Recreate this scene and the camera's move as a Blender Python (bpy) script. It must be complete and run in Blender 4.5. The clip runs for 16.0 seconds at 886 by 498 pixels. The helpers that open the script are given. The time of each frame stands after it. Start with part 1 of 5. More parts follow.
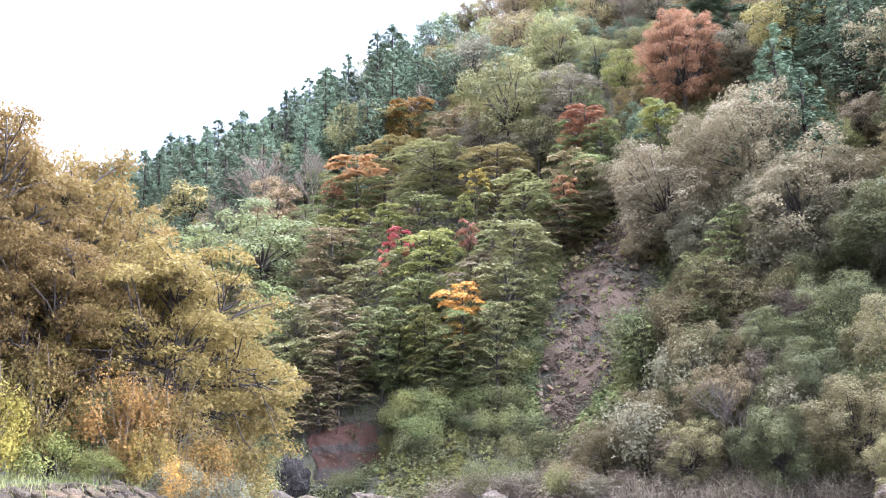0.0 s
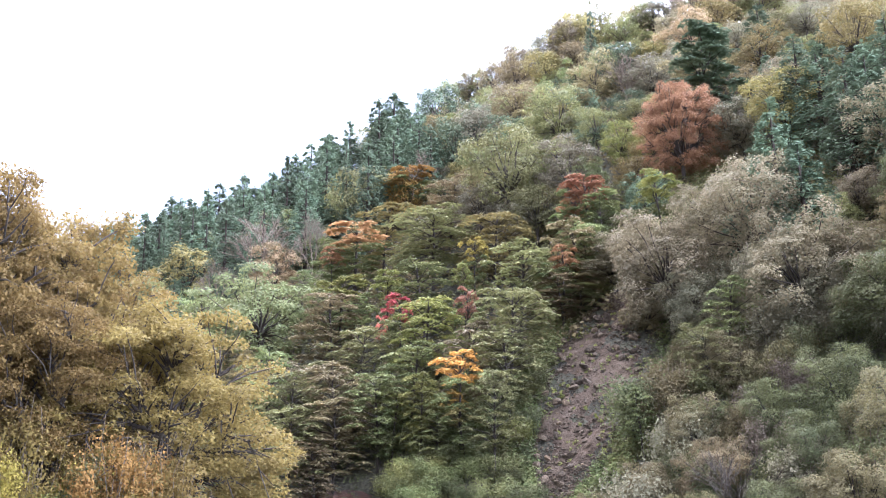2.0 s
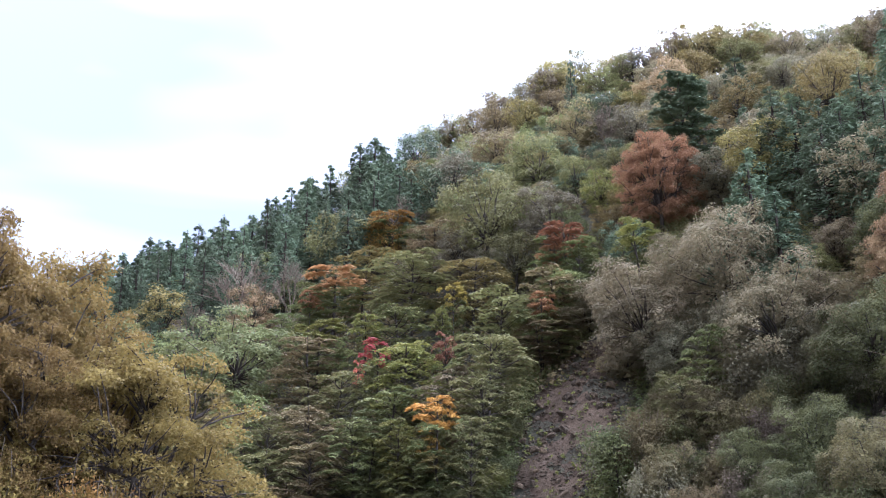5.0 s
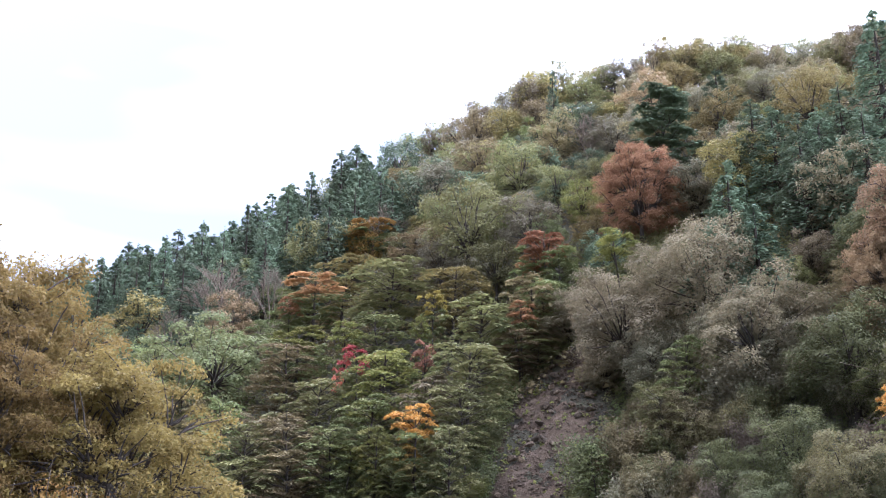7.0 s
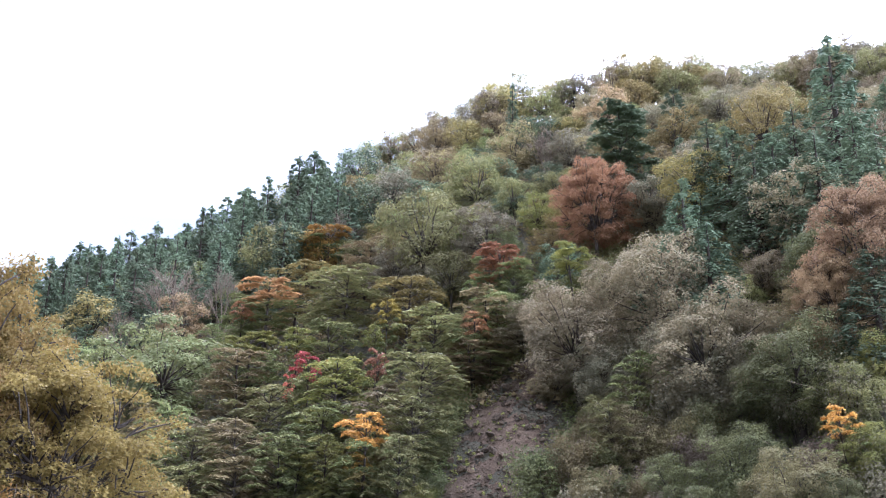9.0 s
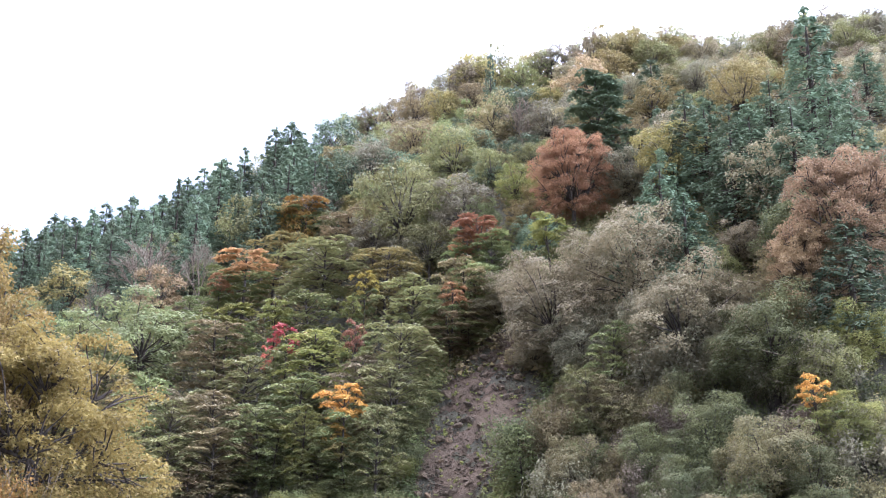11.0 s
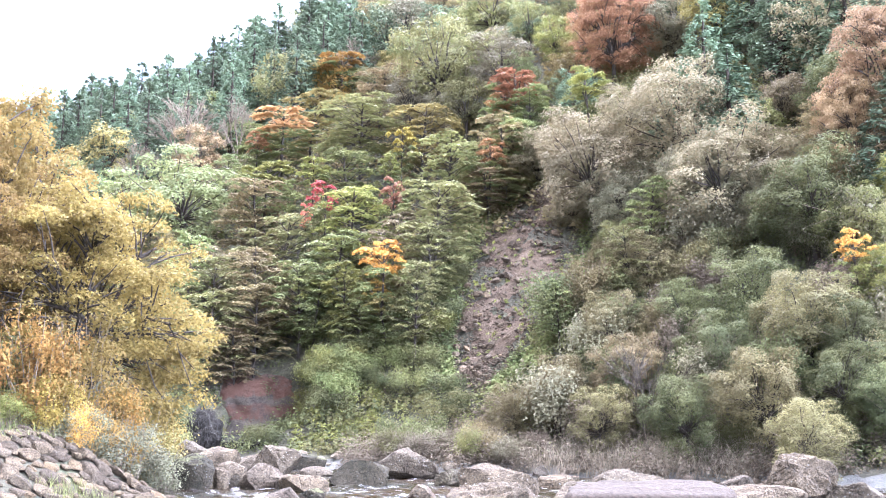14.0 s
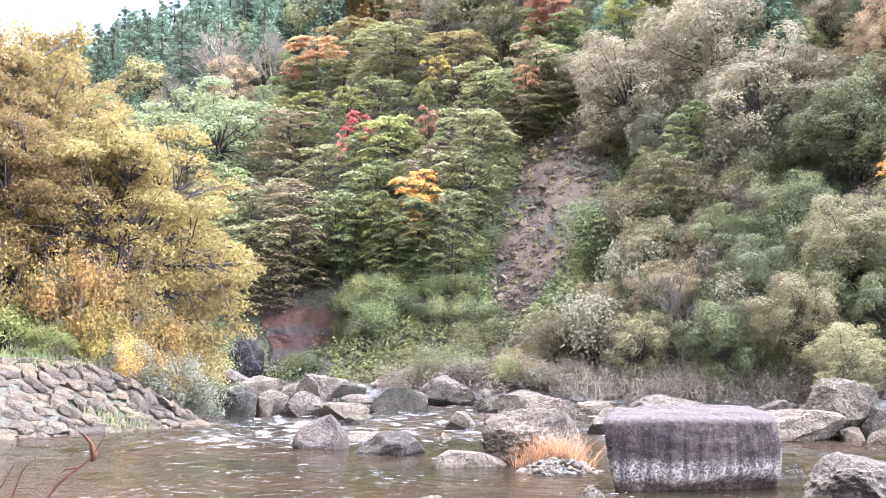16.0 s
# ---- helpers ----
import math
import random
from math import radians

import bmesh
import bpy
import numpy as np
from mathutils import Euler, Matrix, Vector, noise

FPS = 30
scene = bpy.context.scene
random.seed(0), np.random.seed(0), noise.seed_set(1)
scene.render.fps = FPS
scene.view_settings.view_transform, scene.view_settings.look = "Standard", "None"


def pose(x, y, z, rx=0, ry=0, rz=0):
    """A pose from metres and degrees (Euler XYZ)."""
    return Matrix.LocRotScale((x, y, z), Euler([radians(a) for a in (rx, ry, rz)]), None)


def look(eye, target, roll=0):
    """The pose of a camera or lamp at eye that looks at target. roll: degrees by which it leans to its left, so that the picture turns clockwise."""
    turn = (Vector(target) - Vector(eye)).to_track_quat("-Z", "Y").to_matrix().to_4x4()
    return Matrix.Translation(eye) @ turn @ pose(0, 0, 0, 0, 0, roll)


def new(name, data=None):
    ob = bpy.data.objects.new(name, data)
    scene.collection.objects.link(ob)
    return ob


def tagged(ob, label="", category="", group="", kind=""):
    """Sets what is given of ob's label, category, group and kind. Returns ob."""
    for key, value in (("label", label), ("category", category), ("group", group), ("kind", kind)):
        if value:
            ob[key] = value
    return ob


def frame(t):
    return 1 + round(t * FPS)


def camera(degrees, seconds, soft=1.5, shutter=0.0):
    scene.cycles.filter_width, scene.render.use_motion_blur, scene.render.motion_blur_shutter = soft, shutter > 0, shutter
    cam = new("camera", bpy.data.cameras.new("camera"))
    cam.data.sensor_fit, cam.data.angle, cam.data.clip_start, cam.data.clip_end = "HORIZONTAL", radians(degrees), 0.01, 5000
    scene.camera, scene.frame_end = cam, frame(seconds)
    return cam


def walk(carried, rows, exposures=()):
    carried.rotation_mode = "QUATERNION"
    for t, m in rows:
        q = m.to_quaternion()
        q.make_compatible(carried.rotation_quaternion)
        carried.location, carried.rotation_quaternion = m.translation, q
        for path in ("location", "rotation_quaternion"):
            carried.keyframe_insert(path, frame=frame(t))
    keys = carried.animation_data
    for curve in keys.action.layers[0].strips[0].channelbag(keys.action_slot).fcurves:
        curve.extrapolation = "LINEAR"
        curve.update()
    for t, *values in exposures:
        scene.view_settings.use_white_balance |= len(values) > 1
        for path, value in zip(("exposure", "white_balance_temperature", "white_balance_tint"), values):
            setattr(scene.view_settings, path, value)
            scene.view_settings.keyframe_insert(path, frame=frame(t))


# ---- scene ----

# The camera stands on the near bank and only turns: seconds, degrees up, lean, turn.
EYE = Vector((0.0, 0.0, 2.2))
cam = camera(45.5, 16.0, soft=0.75)
TURNS = [
    (0.0, 11.65, 1.45, 2.55),
    (0.5, 12.40, 1.56, 2.64),
    (1.0, 13.42, 1.53, 2.41),
    (1.5, 14.46, 1.24, 2.18),
    (2.0, 15.29, 0.72, 2.31),
    (2.5, 15.91, 0.36, 2.50),
    (3.0, 16.34, 0.31, 2.29),
    (3.5, 16.76, 0.32, 1.87),
    (4.0, 17.32, 0.34, 1.59),
    (6.5, 17.94, 0.02, 0.05),
    (7.0, 18.18, -0.05, -0.22),
    (7.5, 18.59, -0.14, -0.64),
    (8.0, 18.79, -0.38, -1.40),
    (8.5, 18.80, -0.74, -2.28),
    (9.0, 18.71, -0.87, -3.02),
    (11.5, 16.15, -0.35, -4.16),
    (12.0, 14.82, -0.23, -3.56),
    (12.5, 13.42, -0.31, -3.00),
    (13.0, 12.04, -0.48, -2.50),
    (13.5, 10.66, -0.55, -2.20),
    (14.0, 9.38, -0.48, -2.05),
    (14.5, 8.09, -0.40, -1.76),
    (15.0, 6.95, -0.17, -1.26),
    (15.5, 6.12, -0.02, -0.61),
    (16.0, 5.53, -0.00, 0.00),
]
EXPOSURES = [
    (0, 4.10, 5250, 23),
    (1.5, 3.94, 5250, 23),
    (2.5, 3.82, 5250, 23),
    (3.5, 3.22, 5250, 23),
    (6.5, 3.13, 5250, 23),
    (7, 3.27, 5250, 23),
    (7.5, 2.81, 5250, 23),
    (8, 2.86, 5250, 23),
    (8.5, 3.16, 5250, 23),
    (9, 3.37, 5250, 23),
    (11.5, 3.71, 5250, 23),
    (12, 3.92, 5250, 23),
    (12.5, 4.50, 5210, 23),
    (14.5, 4.74, 5210, 23),
    (16, 4.63, 5210, 23),
]
walk(cam, [(t, pose(*EYE, 90 + up, lean, turn)) for t, up, lean, turn in TURNS], EXPOSURES)

# ---- world and sun: a bright overcast sky, the veiled sun high behind the ridge ----
SUN_UP, SUN_AZ = 54.0, -30.0
world = bpy.data.worlds.new("overcast_sky")
scene.world = world
world.use_nodes = True
wn, wl = world.node_tree.nodes, world.node_tree.links
wn.clear()
w_out, w_bg = wn.new("ShaderNodeOutputWorld"), wn.new("ShaderNodeBackground")
w_sky = wn.new("ShaderNodeTexSky")
w_sky.sky_type, w_sky.sun_disc = "NISHITA", False
w_sky.sun_elevation, w_sky.sun_rotation = radians(SUN_UP), radians(SUN_AZ)
w_co, w_map, w_noise, w_ramp = (wn.new("ShaderNodeTexCoord"), wn.new("ShaderNodeMapping"), wn.new("ShaderNodeTexNoise"), wn.new("ShaderNodeValToRGB"))
w_map.inputs["Scale"].default_value = (1.6, 1.6, 6.5)
w_map.inputs["Location"].default_value = (0.35, 0.9, 0.12)
w_noise.inputs["Scale"].default_value = 1.5
w_noise.inputs["Detail"].default_value = 2.5
w_noise.inputs["Roughness"].default_value = 0.5
w_noise.inputs["Distortion"].default_value = 0.4
w_ramp.color_ramp.elements.new(0.5)
w_ramp.color_ramp.elements.new(0.6)
for stop, (place, value) in zip(w_ramp.color_ramp.elements, ((0.28, (0.066, 0.063, 0.051, 1)), (0.52, (0.130, 0.125, 0.105, 1)), (0.64, (0.50, 0.50, 0.47, 1)), (0.74, (1.8, 1.87, 1.95, 1)))):
    stop.position, stop.color = place, value
w_scale = wn.new("ShaderNodeVectorMath")
w_scale.operation = "SCALE"
w_scale.inputs["Scale"].default_value = 0.1
w_mix = wn.new("ShaderNodeMix")
w_mix.data_type = "RGBA"
w_mix.inputs[0].default_value = 0.88
wl.new(w_co.outputs["Generated"], w_map.inputs["Vector"])
wl.new(w_map.outputs["Vector"], w_noise.inputs["Vector"])
w_sep, w_add = wn.new("ShaderNodeSeparateXYZ"), wn.new("ShaderNodeMath")  # the cloud is thicker to the west
w_add.operation = "MULTIPLY_ADD"
w_add.inputs[1].default_value = 0.40
wl.new(w_co.outputs["Generated"], w_sep.inputs[0])
wl.new(w_sep.outputs["X"], w_add.inputs[0])
wl.new(w_noise.outputs["Fac"], w_add.inputs[2])
wl.new(w_add.outputs[0], w_ramp.inputs["Fac"])
wl.new(w_sky.outputs["Color"], w_scale.inputs[0])
wl.new(w_scale.outputs["Vector"], w_mix.inputs[6])
wl.new(w_ramp.outputs["Color"], w_mix.inputs[7])
wl.new(w_mix.outputs[2], w_bg.inputs["Color"])
wl.new(w_bg.outputs["Background"], w_out.inputs["Surface"])
w_bg.inputs["Strength"].default_value = 1.0

sun = new("sun", bpy.data.lights.new("sun", "SUN"))
sun.data.energy, sun.data.angle, sun.data.color = 1.2, radians(60), (1.0, 0.94, 0.84)
sa, se = radians(SUN_AZ), radians(SUN_UP)
sun.matrix_world = look((0, 0, 0), (-math.sin(sa) * math.cos(se), -math.cos(sa) * math.cos(se), -math.sin(se)))

# ---- materials ----
def material(name):
    m = bpy.data.materials.new(name)
    m.use_nodes = True
    return m, m.node_tree.nodes, m.node_tree.links, m.node_tree.nodes["Principled BSDF"]


def node(nodes, kind, **values):
    n = nodes.new("ShaderNode" + kind)
    for k, v in values.items():
        n.inputs[k.replace("_", " ")].default_value = v
    return n


def ramp(nodes, links, source, *stops):
    r = nodes.new("ShaderNodeValToRGB")
    while len(r.color_ramp.elements) < len(stops):
        r.color_ramp.elements.new(0.5)
    for e, (p, c) in zip(r.color_ramp.elements, stops):
        e.position, e.color = p, (*c, 1)
    links.new(source, r.inputs["Fac"])
    return r.outputs["Color"]


def mixed(nodes, links, fac, a, b, mode="MIX"):
    n = nodes.new("ShaderNodeMix")
    n.data_type, n.blend_type = "RGBA", mode
    for socket, v in ((n.inputs[0], fac), (n.inputs[6], a), (n.inputs[7], b)):
        if isinstance(v, bpy.types.NodeSocket):
            links.new(v, socket)
        elif isinstance(v, (int, float)):
            socket.default_value = v
        else:
            socket.default_value = (*v, 1)
    return n.outputs[2]


def bumped(nodes, links, bsdf, height, strength, distance):
    b = node(nodes, "Bump", Strength=strength, Distance=distance)
    links.new(height, b.inputs["Height"])
    links.new(b.outputs["Normal"], bsdf.inputs["Normal"])


def foliage(name, tint, other, spread=0.36, through_light=0.4, gloss=0.06):
    """Leaves: two tones picked leaf by leaf and tree by tree, a part of the light comes through."""
    m, n, l, b = material(name)
    geo, info = n.new("ShaderNodeNewGeometry"), n.new("ShaderNodeObjectInfo")
    pos = node(n, "TexNoise", Scale=0.55, Detail=2.0)
    l.new(geo.outputs["Position"], pos.inputs["Vector"])
    add = n.new("ShaderNodeMath")
    add.operation = "MULTIPLY_ADD"
    l.new(geo.outputs["Random Per Island"], add.inputs[0])
    add.inputs[1].default_value = 0.12
    l.new(pos.outputs["Fac"], add.inputs[2])
    fac = n.new("ShaderNodeMapRange")
    fac.inputs["From Min"].default_value, fac.inputs["From Max"].default_value = 0.56 - spread / 2, 0.56 + spread / 2
    l.new(add.outputs[0], fac.inputs["Value"])
    col = mixed(n, l, fac.outputs["Result"], tint, other)
    hsv = n.new("ShaderNodeHueSaturation")
    vr = n.new("ShaderNodeMapRange")
    vr.inputs["To Min"].default_value, vr.inputs["To Max"].default_value = 0.78, 1.25
    l.new(info.outputs["Random"], vr.inputs["Value"])
    l.new(vr.outputs["Result"], hsv.inputs["Value"])
    hr = n.new("ShaderNodeMapRange")
    hr.inputs["To Min"].default_value, hr.inputs["To Max"].default_value = 0.487, 0.513
    l.new(info.outputs["Random"], hr.inputs["Value"])
    l.new(hr.outputs["Result"], hsv.inputs["Hue"])
    each = n.new("ShaderNodeMapRange")
    each.inputs["To Min"].default_value, each.inputs["To Max"].default_value = 0.86, 1.14
    l.new(geo.outputs["Random Per Island"], each.inputs["Value"])
    tone = n.new("ShaderNodeVectorMath")
    tone.operation = "SCALE"
    l.new(col, tone.inputs[0])
    l.new(each.outputs["Result"], tone.inputs["Scale"])
    l.new(tone.outputs[0], hsv.inputs["Color"])
    l.new(hsv.outputs["Color"], b.inputs["Base Color"])
    b.inputs["Roughness"].default_value = 0.55
    b.inputs["Specular IOR Level"].default_value = gloss
    tr, mx = n.new("ShaderNodeBsdfTranslucent"), n.new("ShaderNodeMixShader")
    l.new(hsv.outputs["Color"], tr.inputs["Color"])
    mx.inputs[0].default_value = through_light
    l.new(b.outputs[0], mx.inputs[1])
    l.new(tr.outputs[0], mx.inputs[2])
    l.new(mx.outputs[0], n["Material Output"].inputs["Surface"])
    return m


def bark(name, a, b_, scale=6.0):
    m, n, l, b = material(name)
    co = n.new("ShaderNodeNewGeometry")
    mp = n.new("ShaderNodeMapping")
    mp.inputs["Scale"].default_value = (1, 1, 0.25)
    t = node(n, "TexNoise", Scale=scale, Detail=5.0)
    l.new(co.outputs["Position"], mp.inputs["Vector"])
    l.new(mp.outputs[0], t.inputs["Vector"])
    l.new(ramp(n, l, t.outputs["Fac"], (0.3, a), (0.7, b_)), b.inputs["Base Color"])
    b.inputs["Roughness"].default_value = 0.9
    b.inputs["Specular IOR Level"].default_value = 0.08
    bumped(n, l, b, t.outputs["Fac"], 0.5, 0.03)
    return m


def stone(name, dark, pale, lichen=0.3, moss=0.0, band=False, scale=1.0):
    """River rock: mottled grain, pale lichen specks, moss on top, a mineral line left by high water."""
    m, n, l, b = material(name)
    co, info = n.new("ShaderNodeTexCoord"), n.new("ShaderNodeObjectInfo")
    geo = n.new("ShaderNodeNewGeometry")
    off = n.new("ShaderNodeVectorMath")
    off.operation = "MULTIPLY_ADD"
    l.new(info.outputs["Random"], off.inputs[0])
    off.inputs[1].default_value = (37, 17, 53)
    l.new(geo.outputs["Position"], off.inputs[2])
    big = node(n, "TexNoise", Scale=1.6 * scale, Detail=4.0, Roughness=0.6)
    fine = node(n, "TexNoise", Scale=14.0 * scale, Detail=6.0, Roughness=0.7)
    specks = node(n, "TexVoronoi", Scale=9.0 * scale)
    own = ramp(n, l, info.outputs["Random"], (0.0, (0.80, 0.73, 0.62)), (0.35, (0.60, 0.54, 0.48)), (0.5, (1.06, 0.94, 0.76)), (0.75, (0.86, 0.78, 0.66)), (1.0, (1.28, 1.08, 0.80)))
    for t in (big, fine, specks):
        l.new(off.outputs[0], t.inputs["Vector"])
    base = ramp(n, l, big.outputs["Fac"], (0.3, dark), (0.72, pale))
    grain = ramp(n, l, fine.outputs["Fac"], (0.32, (0.40, 0.40, 0.41)), (0.68, (1.55, 1.53, 1.5)))
    col = mixed(n, l, 1.0, mixed(n, l, 1.0, base, own, "MULTIPLY"), grain, "MULTIPLY")
    veins = node(n, "TexVoronoi", Scale=1.5 * scale)
    veins.feature = "DISTANCE_TO_EDGE"
    bent = n.new("ShaderNodeVectorMath")
    bent.operation = "MULTIPLY_ADD"
    l.new(big.outputs["Color"], bent.inputs[0])
    bent.inputs[1].default_value = (0.9, 0.9, 0.9)
    l.new(off.outputs[0], bent.inputs[2])
    l.new(bent.outputs[0], veins.inputs["Vector"])
    crack = ramp(n, l, veins.outputs["Distance"], (0.0, (0.42, 0.41, 0.40)), (0.045, (1, 1, 1)))
    col = mixed(n, l, 0.2 if band else 0.7, col, crack, "MULTIPLY")
    pits = node(n, "TexNoise", Scale=34.0 * scale, Detail=4.0, Roughness=0.75)
    l.new(off.outputs[0], pits.inputs["Vector"])
    col = mixed(n, l, 1.0, col, ramp(n, l, pits.outputs["Fac"], (0.33, (0.55, 0.55, 0.56)), (0.62, (1.28, 1.27, 1.25))), "MULTIPLY")
    dots = ramp(n, l, specks.outputs["Distance"], (0.12, (1, 1, 1)), (0.26, (0, 0, 0)))
    patch = ramp(n, l, big.outputs["Fac"], (0.45, (0, 0, 0)), (0.6, (1, 1, 1)))
    where = mixed(n, l, 1.0, dots, patch, "MULTIPLY")
    where = mixed(n, l, 1.0, where, (lichen, lichen, lichen), "MULTIPLY")
    col = mixed(n, l, where, col, (0.28, 0.28, 0.265))
    sep = n.new("ShaderNodeSeparateXYZ")
    l.new(geo.outputs["Position"], sep.inputs[0])
    if band:
        wob = n.new("ShaderNodeMath")
        wob.operation = "MULTIPLY_ADD"
        l.new(fine.outputs["Fac"], wob.inputs[0])
        wob.inputs[1].default_value = 0.42
        l.new(sep.outputs["Z"], wob.inputs[2])
        line = ramp(n, l, wob.outputs[0], (0.30, (0, 0, 0)), (0.42, (0.85, 0.85, 0.85)), (0.56, (0.9, 0.9, 0.9)), (0.74, (0, 0, 0)))
        crust = node(n, "TexNoise", Scale=26.0, Detail=4.0, Roughness=0.7)
        l.new(geo.outputs["Position"], crust.inputs["Vector"])
        spots = ramp(n, l, crust.outputs["Fac"], (0.42, (0.06, 0.06, 0.06)), (0.56, (1, 1, 1)))
        foot = ramp(n, l, wob.outputs[0], (0.40, (1.9, 1.75, 1.6)), (0.55, (1, 1, 1)))
        col = mixed(n, l, 1.0, col, foot, "MULTIPLY")
        line = mixed(n, l, 1.0, line, spots, "MULTIPLY")
        col = mixed(n, l, line, col, (0.165, 0.147, 0.12))
        st = node(n, "TexNoise", Scale=1.0, Detail=3.0)
        mp = n.new("ShaderNodeMapping")
        mp.inputs["Scale"].default_value = (9, 9, 0.5)
        l.new(geo.outputs["Position"], mp.inputs["Vector"])
        l.new(mp.outputs[0], st.inputs["Vector"])
        streak = ramp(n, l, st.outputs["Fac"], (0.34, (0.50, 0.48, 0.50)), (0.66, (1.5, 1.42, 1.36)))
        col = mixed(n, l, 1.0, col, streak, "MULTIPLY")
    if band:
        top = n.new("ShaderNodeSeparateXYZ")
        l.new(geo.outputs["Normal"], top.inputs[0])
        # Paler tone where the rock's surface faces up.
        pale_top = ramp(n, l, top.outputs["Z"], (0.2, (0, 0, 0)), (0.75, (0.85, 0.85, 0.85)))
        col = mixed(n, l, pale_top, col, mixed(n, l, 1.0, (0.044, 0.034, 0.026), grain, "MULTIPLY"))
    if moss:
        up = n.new("ShaderNodeSeparateXYZ")
        l.new(geo.outputs["Normal"], up.inputs[0])
        am = n.new("ShaderNodeMath")
        am.operation = "MULTIPLY"
        l.new(big.outputs["Fac"], am.inputs[0])
        mr = n.new("ShaderNodeMapRange")
        mr.inputs["From Min"].default_value, mr.inputs["From Max"].default_value = -0.5, 1.0
        l.new(up.outputs["Z"], mr.inputs["Value"])
        l.new(mr.outputs[0], am.inputs[1])
        green = ramp(n, l, fine.outputs["Fac"], (0.35, (0.045, 0.048, 0.02)), (0.65, (0.115, 0.108, 0.048)))
        mask = ramp(n, l, am.outputs[0], (0.66 - 0.4 * moss, (0, 0, 0)), (0.80 - 0.4 * moss, (1, 1, 1)))
        col = mixed(n, l, mask, col, green)
    l.new(col, b.inputs["Base Color"])
    b.inputs["Roughness"].default_value = 0.88
    b.inputs["Specular IOR Level"].default_value = 0.12
    h = mixed(n, l, 0.5, mixed(n, l, 0.35, big.outputs["Fac"], pits.outputs["Fac"]), fine.outputs["Fac"] if band else mixed(n, l, 0.4, fine.outputs["Fac"], crack))
    bumped(n, l, b, h, 0.6 if band else 1.0, 0.1 if band else 0.2)
    return m


